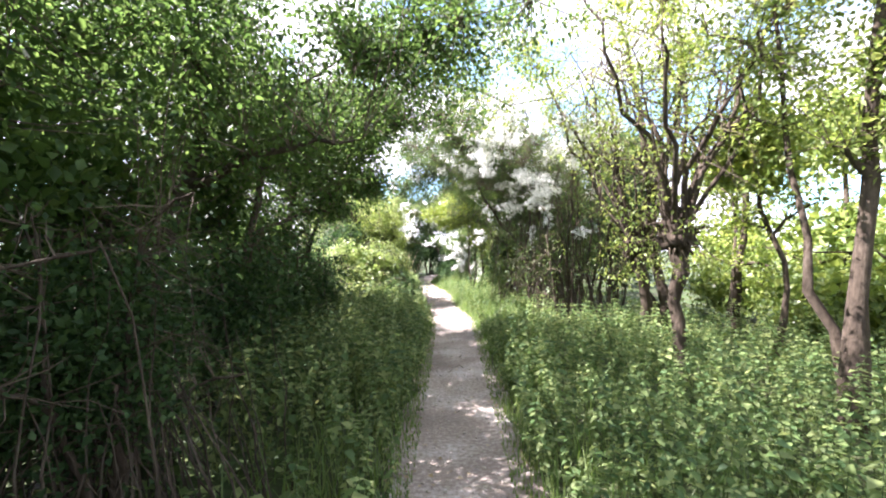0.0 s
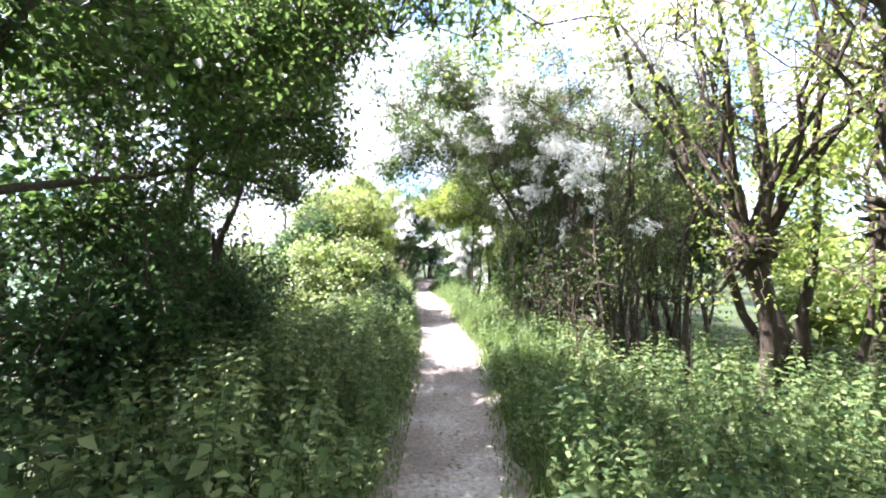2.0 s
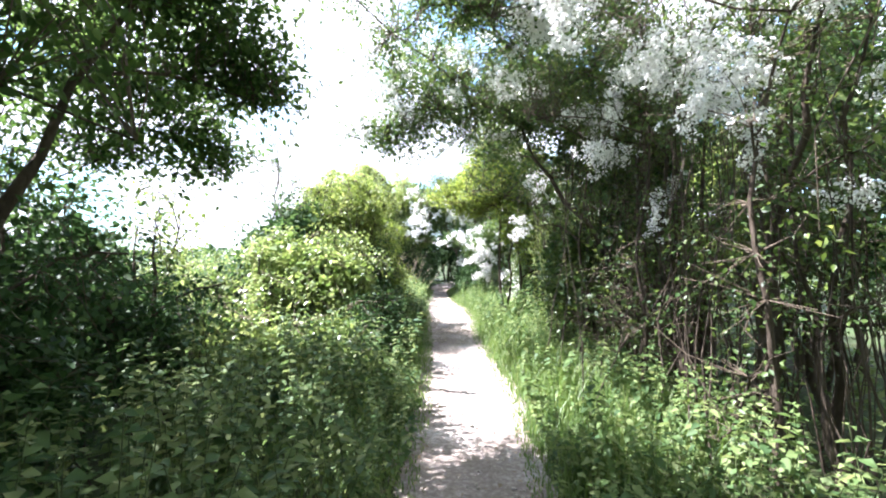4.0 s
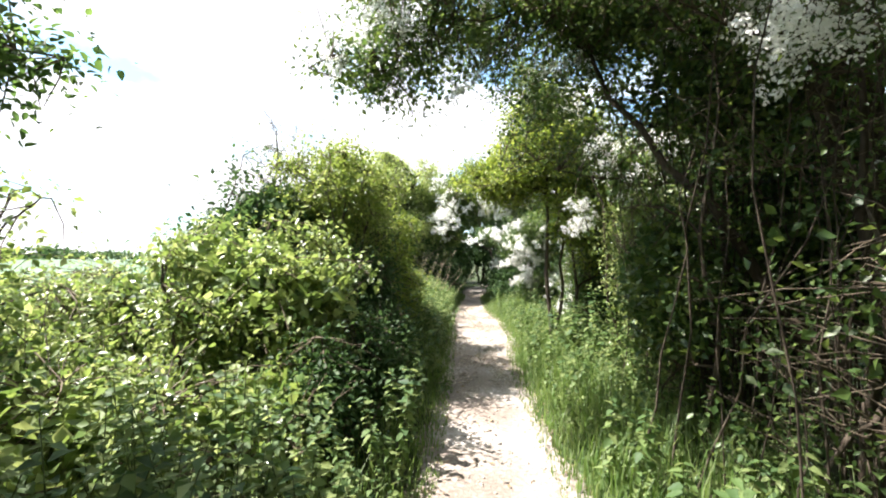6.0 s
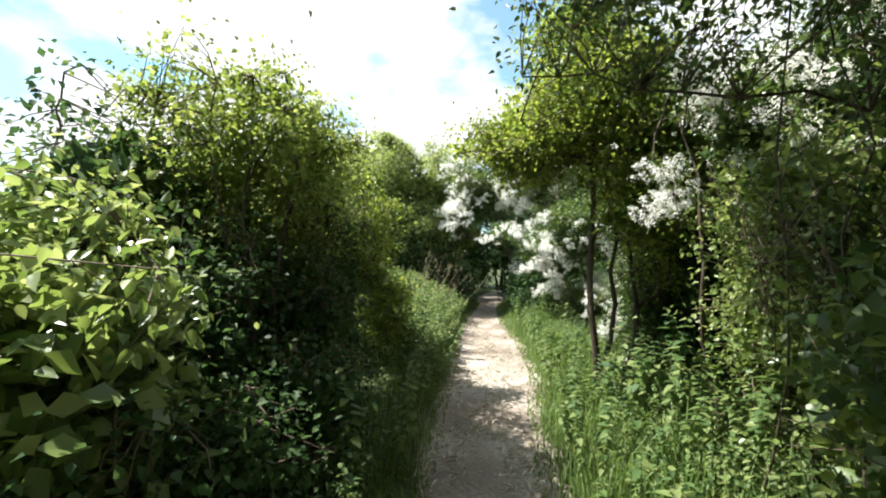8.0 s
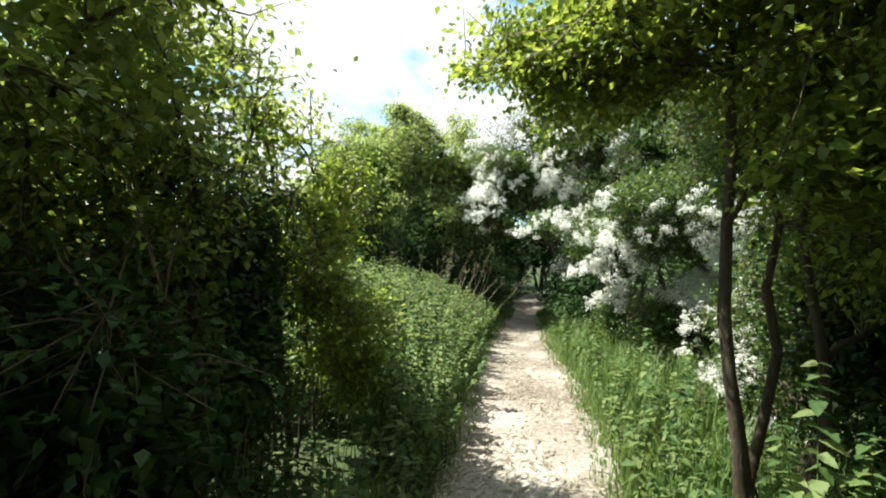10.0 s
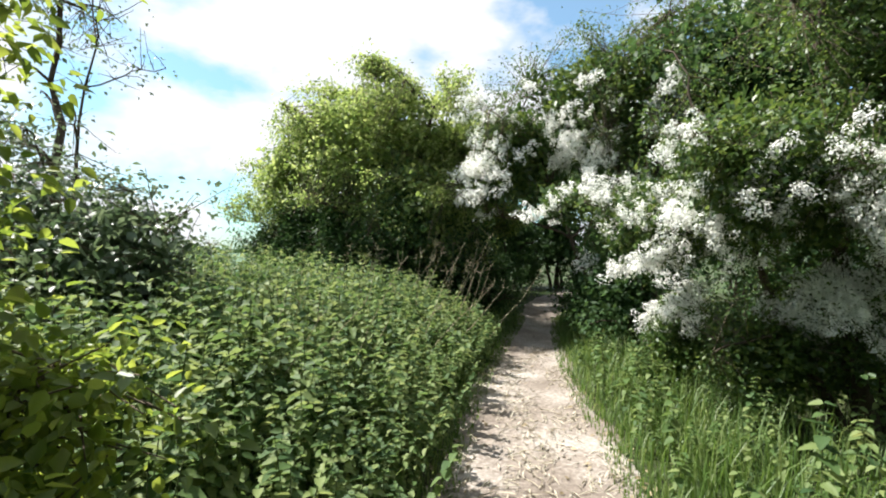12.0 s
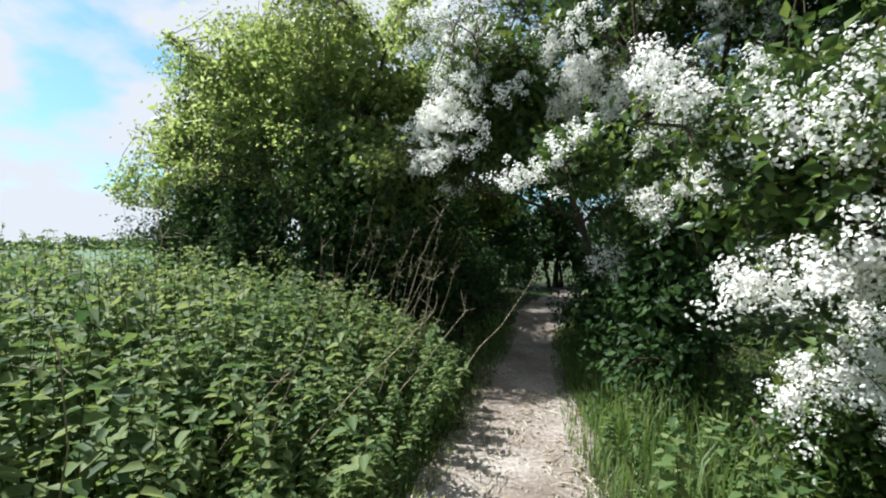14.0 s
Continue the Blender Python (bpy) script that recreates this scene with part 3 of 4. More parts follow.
tree("bramble_bush", "low sprawling bramble with bright sunlit leaves", -2.3, 10.0,
     [(-2.2, 10.2, 0.9, 0, 0, 0.015), (-2.9, 9.7, 0.8, -0.2, 0, 0.012), (-1.7, 10.3, 0.8, 0.2, 0, 0.012)],
     [(-2.4, 10.1, 0.55, 1.1, 1.0, 0.6), (-3.7, 10.5, 0.8, 1.2, 1.2, 0.85), (-1.5, 10.9, 0.5, 0.6, 0.9, 0.5), (-5.2, 12.2, 0.85, 1.4, 1.4, 0.85), (-4.0, 12.5, 0.8, 1.0, 1.0, 0.85)], 1100, 22, 0.055, LEAF_ELDER, 42, gap=0.05, limbs=6, category="bush", wide=True, spread=0.14)
tree("hazel_shrub", "tall dense shrub of upright stems, dark inside", -2.1, 14.6,
     [(-1.9 + 0.12 * (j % 4) - 0.05 * j, 13.2 + 0.3 * j, 2.7 + 0.15 * (j % 3), 0.35 + 0.10 * (j % 3) - 0.04 * j, -1.4 + 0.3 * j, 0.017 + 0.005 * (j % 3)) for j in range(10)],
     [(-1.95, 14.0, 2.45, 0.85, 1.4, 0.85), (-2.6, 14.0, 1.9, 0.8, 1.3, 1.0), (-2.1, 14.7, 1.4, 0.6, 0.7, 1.0)], 950, 30, 0.044, LEAF_MID, 43, gap=0.12, clump=0.45, core=1.2, grain=0.075, limbs=14, category="shrub", spread=0.15)
# The hazel's lit end: a brighter leaf colour adds to the sunlight here.
tree("hazel_shrub", "sunlit end of the hazel, leaf colour brightened to yellow-green", -2.0, 15.9,
     [(-1.9, 15.9, 2.8, 0, 0, 0.013), (-2.2, 16.0, 2.4, -0.1, 0.1, 0.011), (-1.7, 16.1, 2.2, 0.1, 0.1, 0.011)],
     [(-1.8, 15.85, 1.75, 0.55, 0.42, 0.75), (-1.55, 16.0, 0.95, 0.5, 0.4, 0.6), (-2.1, 15.6, 2.3, 0.5, 0.4, 0.4)], 440, 28, 0.044, LEAF_GOLD, 48, gap=0.2, core=0.4, grain=0.07, limbs=8, category="shrub", spread=0.14, clump=0.35, wide=True)
# Shade inside the hazel, given as dark-leaved shrubs low among its stems.
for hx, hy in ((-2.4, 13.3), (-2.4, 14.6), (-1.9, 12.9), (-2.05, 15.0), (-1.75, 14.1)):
    tree("hedge_shrub", "hazel's unlit lower inside, shade put into dark leaves", hx, hy, [(hx, hy, 1.5, 0, 0, 0.02), (hx + 0.2, hy + 0.2, 1.4, 0.1, 0.1, 0.02)],
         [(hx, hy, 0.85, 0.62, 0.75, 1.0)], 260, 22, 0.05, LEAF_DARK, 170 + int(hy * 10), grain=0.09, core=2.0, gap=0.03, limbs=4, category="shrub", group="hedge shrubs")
# Carries the hazel's dark side further up, with shade in the leaf colour.
tree("hedge_shrub", "tall shrub at the hedge's end, leaves coloured dark for shade", -2.35, 14.9, [(-2.3, 14.9, 2.7, 0, 0, 0.03), (-2.5, 14.8, 2.5, -0.1, -0.1, 0.025), (-2.1, 15.2, 2.4, 0.1, 0.1, 0.02)],
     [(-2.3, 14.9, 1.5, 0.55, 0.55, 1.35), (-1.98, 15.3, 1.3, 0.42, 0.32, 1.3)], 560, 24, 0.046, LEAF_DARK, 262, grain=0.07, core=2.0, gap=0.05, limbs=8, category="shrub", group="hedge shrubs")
# The elder's shaded side by the path, darkened by added low LEAF_DARK shrubs.
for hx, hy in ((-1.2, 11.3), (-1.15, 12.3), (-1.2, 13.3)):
    tree("hedge_shrub", "low shrub coloured dark as the elder's shaded underside", hx, hy, [(hx, hy, 0.9, 0, 0, 0.015), (hx - 0.1, hy + 0.2, 0.8, -0.05, 0.1, 0.012)],
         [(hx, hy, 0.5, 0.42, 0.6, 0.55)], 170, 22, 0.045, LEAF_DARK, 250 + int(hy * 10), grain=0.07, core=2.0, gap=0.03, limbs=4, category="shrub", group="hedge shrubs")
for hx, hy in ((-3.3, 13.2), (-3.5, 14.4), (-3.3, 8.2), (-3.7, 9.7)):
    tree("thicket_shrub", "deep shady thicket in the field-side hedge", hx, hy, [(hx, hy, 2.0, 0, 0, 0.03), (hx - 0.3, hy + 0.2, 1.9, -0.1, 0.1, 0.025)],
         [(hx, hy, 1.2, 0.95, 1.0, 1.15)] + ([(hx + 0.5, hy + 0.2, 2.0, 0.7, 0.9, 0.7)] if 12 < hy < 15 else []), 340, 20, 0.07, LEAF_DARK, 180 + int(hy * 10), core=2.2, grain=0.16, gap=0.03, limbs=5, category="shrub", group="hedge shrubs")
tree("elder_sapling", "small sparse elder sapling above the brambles", -3.3, 10.5, [(-3.2, 10.6, 2.3, 0, 0, 0.02)], [(-3.2, 10.5, 1.8, 0.5, 0.5, 0.6)], 60, 14, 0.06, LEAF_ELDER, 47, core=0, limbs=5, category="bush")
tree("sallow_bush", "grey-green sallow bush behind the nettles", -3.9, 18.1,
     [(-3.8, 18.2, 2.0, 0, 0, 0.03), (-4.4, 18.0, 1.9, -0.1, 0, 0.025), (-3.4, 18.1, 1.7, 0.1, 0, 0.02)],
     [(-3.8, 18.0, 1.4, 0.95, 0.8, 0.85), (-4.8, 17.8, 1.6, 0.9, 0.8, 0.9)], 420, 26, 0.055, LEAF_GREY, 44, gap=0.15, limbs=7, category="bush")
tree("bare_tree", "slight half-bare tree with thin dark branches", -5.6, 18.6,
     [(-5.5, 18.7, 4.6, 0, 0, 0.06), (-5.1, 18.8, 4.0, 0, 0, 0.03)],
     [(-5.4, 18.6, 4.0, 0.9, 0.9, 1.1), (-5.3, 18.5, 2.4, 0.7, 0.7, 0.7)], 260, 5, 0.05, LEAF_GREY, 45, core=0, gap=0.2, limbs=14)
tree("sallow_tree", "broad round sallow tree, sunlit on top, dark beneath", -4.4, 24.2,
     [(-4.4, 24.2, 4.8, 0, 0, 0.13), (-6.0, 24.4, 4.2, -0.3, 0, 0.09), (-3.0, 23.8, 4.3, 0.3, 0, 0.09)],
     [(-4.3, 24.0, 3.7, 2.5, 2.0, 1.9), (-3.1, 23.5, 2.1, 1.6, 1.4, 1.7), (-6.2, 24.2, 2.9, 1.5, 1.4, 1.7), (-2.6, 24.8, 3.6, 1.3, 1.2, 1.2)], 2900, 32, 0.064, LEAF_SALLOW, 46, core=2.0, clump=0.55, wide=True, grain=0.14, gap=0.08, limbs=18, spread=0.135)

# Lower crown of the sallow: the shade there is put into darker leaves.
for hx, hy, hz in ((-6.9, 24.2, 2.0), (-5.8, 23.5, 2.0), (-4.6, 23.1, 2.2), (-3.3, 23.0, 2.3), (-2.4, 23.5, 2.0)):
    tree("hedge_shrub", "sallow's shaded lower crown, shade put into a dark leaf colour", hx, hy, [(hx, hy, hz, 0, 0, 0.03), (hx + 0.3, hy + 0.2, hz * 0.9, 0.1, 0.1, 0.025)],
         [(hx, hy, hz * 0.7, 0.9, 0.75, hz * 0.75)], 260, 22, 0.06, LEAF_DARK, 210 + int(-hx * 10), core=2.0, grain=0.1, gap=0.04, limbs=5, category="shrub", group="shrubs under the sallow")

# ---- trees and shrubs, wood side ----
pollard("pollard_willow", "old pollard with a knuckled head and long bare rods", 2.76, 5.45, 1.78, (0.0, 0.05), 51, 0.078)
pollard("pollard_willow", "old pollard leaning over, with twiggy head", 3.2, 7.3, 1.66, (-0.15, 0.05), 52, 0.085, 1.7, 4.6)
tree("alder_tree", "sunlit grey-brown trunk with light leaves above", 3.5, 4.0,
     [(3.6, 4.2, 5.2, 0, 0, 0.095), (3.2, 4.5, 4.4, 0.05, 0.1, 0.05)], [(3.5, 4.4, 4.4, 1.5, 1.5, 1.3), (3.6, 3.9, 3.0, 1.0, 1.0, 0.8)], 420, 30, 0.06, LEAF_MID, 53, gap=0.42, core=0)
tree("alder_tree", "stout dark trunk among the nettles", 3.95, 3.75,
     [(4.2, 3.9, 5.4, 0, 0, 0.16)], [(4.6, 4.2, 4.3, 1.5, 1.6, 1.4)], 380, 30, 0.06, LEAF_MID, 54, gap=0.42, core=0)
tree("ash_tree", "tall tree with a light open crown over the pollards", 4.0, 8.2,
     [(3.2, 8.0, 5.2, 0, 0, 0.11), (1.8, 8.3, 4.8, -0.1, 0.05, 0.06), (3.4, 6.8, 5.2, 0.1, -0.1, 0.06)],
     [(1.3, 8.3, 4.5, 1.8, 1.5, 0.95), (3.2, 6.4, 4.8, 1.8, 1.7, 1.1), (2.8, 4.4, 4.9, 1.5, 1.3, 0.8)], 620, 24, 0.06, LEAF_GOLD, 56, gap=0.3, limbs=18, core=0)
tree("sapling", "thin sapling with pale green leaves", 4.2, 6.0,
     [(4.1, 6.1, 3.6, 0, 0, 0.045)], [(4.1, 6.1, 2.9, 0.9, 0.9, 1.1)], 200, 26, 0.06, LEAF_GOLD, 55, gap=0.25, limbs=7)
for k, (hx, hy) in enumerate(((5.6, 2.2), (6.2, 5.8), (5.4, 8.6), (7.2, 3.6))):
    tree("wood_tree", "slim light-leaved tree further into the wood", hx, hy,
         [(hx, hy, 5.0, 0, 0, 0.08), (hx + 0.5, hy + 0.4, 4.4, 0.1, 0.2, 0.05)],
         [(hx, hy, 3.4, 1.4, 1.7, 1.9), (hx, hy, 1.6, 1.2, 1.5, 0.9)], 240, 16, 0.085, LEAF_GOLD, 60 + k, fine=False, gap=0.45, spread=0.22, core=0, group="trees of the wood")
for k, (hx, hy, s) in enumerate(((2.55, 9.0, 1.0), (2.3, 10.6, 1.0), (2.15, 12.2, 1.05))):
    tree("hawthorn_thicket", "dense thicket of thin brown stems, white blossom above" if k < 2 else "dense thicket of thin brown stems under a shady crown", hx, hy,
         [(hx - 0.5 + 0.22 * j, hy - 0.6 + 0.25 * (j * 3 % 5), 3.0 + 0.2 * (j % 3), -0.5 + 0.2 * j, -0.5 + 0.24 * (j * 2 % 5), 0.026 + 0.008 * (j % 3)) for j in range(6)],
         [(hx, hy, 3.0 * s, 1.35, 1.2, 1.35), (hx - 1.0, hy, 3.7 * s, 1.2, 1.1, 0.7), (hx + 0.5, hy, 1.5, 1.0, 1.0, 1.0), (hx - 0.65, hy - 0.1, 1.3, 0.6, 0.9, 1.15)], 1100, (11, 11, 15)[k], 0.042, LEAF_HAW, 70 + k, gap=0.15, limbs=16, twig=0.0045, canes=60, clump=0.3, core=(0, 0.05, 1.6)[k], grain=0.08, flowers=(1900, 1500, 0)[k], fsize=0.05, bloom_z=(2.2, 9.0), bloom_side=(-0.65, -0.55, 0.45), category="shrub", group="hawthorn thicket")
tree("arching_tree", "tree arching its leafy branches across the path", 2.9, 11.4,
     [(2.0, 11.8, 4.4, 0, 0, 0.11), (0.6, 12.4, 3.9, -0.05, 0.1, 0.06), (2.9, 12.2, 5.0, 0.2, 0.2, 0.10)],
     [(0.5, 12.4, 4.1, 1.9, 1.5, 0.95), (2.4, 12.2, 3.6, 1.5, 1.7, 1.4), (-0.4, 12.4, 3.45, 1.2, 0.9, 0.6), (-1.05, 12.1, 3.25, 0.75, 0.7, 0.5), (-0.6, 11.8, 4.0, 1.1, 1.0, 0.45), (0.3, 10.1, 4.3, 1.9, 1.4, 0.8), (0.9, 13.1, 3.3, 1.3, 1.0, 0.9), (1.3, 11.2, 3.8, 1.2, 1.2, 0.9)], 2800, 26, 0.042, LEAF_HAW, 75, gap=0.2, core=0.32, grain=0.075, limbs=26, clump=0.35, wide=True, flowers=1900, fsize=0.045, bloom_side=(-0.7, -0.5, 0.2))
for k, (hx, hy) in enumerate(((3.2, 10.2), (3.0, 13.2), (3.6, 15.0), (4.6, 11.6), (4.2, 17.2))):
    tree("thicket_tree", "dark tangled tree of many stems in the wood", hx, hy,
         [(hx - 0.6 + 0.3 * j, hy - 0.6 + 0.3 * (j * 3 % 5), 3.6 + 0.3 * (j % 2), -0.5 + 0.25 * j, -0.5 + 0.25 * (j * 2 % 5), 0.03 + 0.012 * (j % 2)) for j in range(5)],
         [(hx, hy, 2.4, 1.1, 1.5, 2.0), (hx, hy, 3.9, 1.1, 1.4, 1.1)], 400, 26, 0.052 if hy < 11 else 0.07, LEAF_HAW if hy < 11 else LEAF_DARK, 80 + k, core=0.3 if hy < 11 else 2.0, grain=0.18, spread=0.2, gap=0.1, limbs=9)
tree("ivy_shrub", "leafy shrub with small glinting leaves by the path", 2.0, 14.3,
     [(2.0, 14.3, 1.9, 0, 0, 0.03), (1.7, 14.0, 1.6, -0.1, -0.1, 0.02), (2.2, 13.6, 1.7, 0.1, -0.3, 0.02)],
     [(1.95, 14.0, 1.2, 0.65, 0.9, 1.0), (1.75, 12.9, 0.9, 0.5, 0.7, 0.8), (1.9, 13.9, 2.0, 0.7, 0.7, 0.7)], 520, 30, 0.045, LEAF_ELDER, 90, gap=0.1, limbs=7, category="shrub")
tree("maple_tree", "slender many-stemmed young tree with yellow-green leaves", 0.98, 15.6,
     [(0.85, 15.5, 3.6, -0.06, -0.05, 0.042), (1.1, 15.8, 3.9, 0.06, 0.05, 0.032), (1.25, 15.6, 3.5, 0.13, -0.04, 0.03)],
     [(0.9, 15.6, 3.3, 1.25, 1.1, 1.25), (1.75, 15.8, 2.3, 1.0, 0.95, 1.1), (0.1, 15.9, 2.9, 0.85, 0.7, 0.8), (1.25, 15.35, 2.1, 0.5, 0.45, 0.6), (1.75, 15.5, 2.9, 0.7, 0.7, 0.7)], 1800, 28, 0.05, LEAF_GOLD, 91, gap=0.08, clump=0.45, limbs=12, spread=0.14, core=1.7, grain=0.085)
tree("hawthorn", "hawthorn hung with sprays of white blossom", 3.0, 15.3,
     [(2.7, 15.2, 3.4, 0, 0, 0.06), (3.2, 15.6, 3.8, 0, 0, 0.05)],
     [(2.6, 15.1, 2.9, 0.9, 0.9, 1.1), (1.75, 14.3, 2.6, 0.45, 0.5, 0.6)], 560, 26, 0.042, LEAF_HAW, 92, flowers=1200, gap=0.1, clump=0.25)
tree("hawthorn", "slender hawthorn branch drooping heavy white blossom beside the path", 1.75, 14.7,
     [(1.25, 14.0, 3.2, 0, 0, 0.025), (1.5, 14.3, 3.3, 0.08, 0.05, 0.02)],
     [(1.08, 13.95, 2.15, 0.13, 0.18, 0.55), (1.3, 14.1, 2.85, 0.3, 0.3, 0.3)], 80, 10, 0.034, LEAF_HAW, 97, flowers=380, gap=0.0, core=0, limbs=9, spread=0.08, fsize=0.034, petals=True, wide=True, clump=0.3)
tree("hawthorn", "large hawthorn laden with white blossom beside the path", 1.9, 19.7,
     [(1.6, 19.6, 3.6, 0, 0, 0.08), (2.4, 19.9, 4.4, 0.15, 0.1, 0.07), (0.8, 19.6, 2.6, -0.1, 0, 0.05)],
     [(1.3, 19.5, 2.1, 1.35, 0.95, 1.05), (0.4, 19.7, 1.75, 0.65, 0.65, 0.7), (2.4, 19.8, 3.4, 1.7, 1.3, 1.4), (1.7, 19.8, 0.8, 0.8, 0.6, 0.75), (0.95, 18.95, 2.05, 0.75, 0.45, 0.7), (0.65, 20.2, 0.7, 0.45, 0.5, 0.7), (1.1, 19.5, 0.65, 0.6, 0.5, 0.6)], 2500, 24, 0.034, LEAF_HAW, 93, flowers=3300, petals=True, bloom_z=(0.95, 2.1), bloom_side=(-0.4, -0.85, 0.1), gap=0.12, limbs=18, spread=0.13, clump=0.3, wide=True, fsize=0.054, core=1.8, grain=0.065, twig=0.0035)
tree("hawthorn", "tall hawthorn in blossom arching over the path", 0.9, 23.6,
     [(0.2, 23.4, 4.2, 0, 0, 0.09), (-1.2, 23.3, 4.0, -0.1, 0, 0.06), (1.2, 23.2, 4.6, 0.1, 0, 0.07)],
     [(0.0, 23.3, 3.9, 1.7, 1.1, 1.6), (-1.3, 23.0, 3.2, 1.0, 0.8, 1.25), (0.5, 22.6, 1.9, 0.9, 0.9, 0.95), (1.4, 23.3, 4.4, 1.6, 1.2, 1.4), (-1.65, 22.75, 2.6, 0.6, 0.4, 0.6), (-0.45, 21.5, 2.15, 0.5, 0.45, 0.4)], 1800, 24, 0.046, LEAF_HAW, 94, bloom_side=(-0.6, -0.8, -0.1), bloom_z=(1.4, 3.7), fsize=0.055, flowers=3500, clump=0.35, gap=0.12, limbs=16, spread=0.15)
tree("hawthorn_bush", "small low hawthorn bush covered in white blossom", 1.5, 17.3,
     [(1.45, 17.3, 0.9, 0, 0, 0.02), (1.65, 17.2, 0.8, 0.05, 0, 0.015)],
     [(1.65, 17.3, 0.75, 0.62, 0.55, 0.72)], 300, 26, 0.036, LEAF_HAW, 95, flowers=380, wide=True, petals=True, gap=0.05, limbs=5, category="bush", spread=0.11)
for k, (hx, hy) in enumerate(((-3.6, 27.4), (-2.8, 30.2), (-3.6, 31.0), (1.2, 26.4), (2.2, 29.4), (-1.2, 34.5), (-2.8, 34.0), (0.9, 36.5), (3.4, 22.5), (4.2, 26.5), (-6.5, 29.5), (4.6, 32))):
    tree("tunnel_tree", "dark tree closing over the far end of the path", hx, hy,
         [(hx, hy, 4.6, 0, 0, 0.09), (hx + 0.5, hy + 0.5, 4.2, 0.2, 0.2, 0.06), (hx - 0.6, hy - 0.3, 4.3, -0.2, -0.2, 0.05)],
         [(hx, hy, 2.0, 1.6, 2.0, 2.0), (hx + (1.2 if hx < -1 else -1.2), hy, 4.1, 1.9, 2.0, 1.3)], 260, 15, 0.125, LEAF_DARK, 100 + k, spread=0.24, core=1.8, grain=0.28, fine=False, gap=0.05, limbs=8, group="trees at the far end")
for k in range(9):
    hx, hy = 9.0 + 1.2 * math.sin(k * 2.2), -3 + 4.6 * k
    tree("wood_edge_tree", "broad leafy tree at the far side of the wood", hx, hy,
         [(hx, hy, 3.8, 0, 0, 0.12)], [(hx, hy, 1.6, 1.6, 2.7, 1.5), (hx, hy, 3.0 if hy < 9 else 4.4, 1.5, 2.2, 1.4)], 200, 14, 0.2, LEAF_MID, 140 + k, core=1.2, grain=0.32, fine=False, spread=0.32, gap=0.1, limbs=6, group="trees at the wood's far side")
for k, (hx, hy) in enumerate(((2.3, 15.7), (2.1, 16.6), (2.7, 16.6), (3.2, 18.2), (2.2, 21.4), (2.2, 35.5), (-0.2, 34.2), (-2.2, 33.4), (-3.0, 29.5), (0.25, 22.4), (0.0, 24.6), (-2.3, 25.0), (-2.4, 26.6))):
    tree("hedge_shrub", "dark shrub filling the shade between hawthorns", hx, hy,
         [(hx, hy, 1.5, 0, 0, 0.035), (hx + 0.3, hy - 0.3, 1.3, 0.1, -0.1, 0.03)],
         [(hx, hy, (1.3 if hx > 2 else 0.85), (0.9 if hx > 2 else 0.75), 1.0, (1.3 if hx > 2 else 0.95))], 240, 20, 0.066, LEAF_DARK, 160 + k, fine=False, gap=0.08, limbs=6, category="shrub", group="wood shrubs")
for hx, hy in ((1.8, 17.0), (1.55, 16.5)):
    tree("hawthorn_bush", "leafy green hawthorn bush without blossom", hx, hy, [(hx, hy, 1.8, 0, 0, 0.025), (hx + 0.2, hy + 0.1, 1.7, 0.1, 0.05, 0.02)],
         [(hx, hy, 1.25, 0.42, 0.42, 0.85)], 260, 24, 0.04, LEAF_HAW, 270 + int(hy * 10), core=1.6, grain=0.06, gap=0.06, limbs=6, category="bush", group="wood shrubs")
for k, (hx, hy) in enumerate(((6.2, 0.6), (6.6, 4.0), (6.0, 7.2), (6.4, 10.4))):
    tree("bramble_thicket", "low tangled bramble at the back of the wood", hx, hy, [(hx, hy, 1.0, 0, 0, 0.02), (hx, hy + 0.8, 0.9, 0, 0.5, 0.02)],
         [(hx, hy, 0.75, 1.0, 1.9, 0.85)], 200, 14, 0.10, LEAF_MID, 190 + k, core=1.6, grain=0.2, fine=False, gap=0.05, limbs=4, category="bramble", group="back brambles")
tree("sapling", "small crooked tree at the edge of the far path", -2.3, 28.0, [(-2.2, 28.0, 2.6, 0, 0, 0.07)], [(-2.4, 28.0, 2.4, 0.7, 0.7, 0.6)], 120, 24, 0.08, LEAF_MID, 110, limbs=5)
# Never in view: these close the wood behind the start against stray light.
for k, (hx, hy) in enumerate(((-1.9, -4.5), (1.9, -4.8), (3.4, -1.6), (0.2, -8.5))):
    tree("wood_tree", "unseen leafy tree added behind the start of the walk", hx, hy,
         [(hx, hy, 4.6, 0, 0, 0.1)], [(hx, hy, 2.8, 1.5, 1.8, 2.2)], 260, 16, 0.11, LEAF_DARK, 120 + k, core=1.5, grain=0.26, fine=False, spread=0.24, gap=0.1, limbs=6)


# ---- nettles, grass and the floor of the wood ----
def scatter(x0, x1, y0, y1, density, r):
    n = int((x1 - x0) * (y1 - y0) * density)
    return np.stack([r.uniform(x0, x1, n), r.uniform(y0, y1, n)], 1)


r = np.random.default_rng(200)
s = scatter(-2.6, 0, 0.5, 10.4, 50, r)
d = middle(s[:, 1]) - half_width(s[:, 1]) - s[:, 0]
m = (d > 0.06) & (d < 1.6) & ((s[:, 1] > 3.0) | (d < 0.3))
stand_of("nettle_bank", "shaded bank of nettles along the path", s[m], (0.35 + 0.55 * np.clip(d[m] / 0.6, 0, 1)) * r.uniform(0.75, 1.15, m.sum()), 201, inner=d[m] + 0.7)
s = scatter(0.3, 7.5, -1, 12.8, 38, r)
d = s[:, 0] - middle(s[:, 1]) - half_width(s[:, 1])
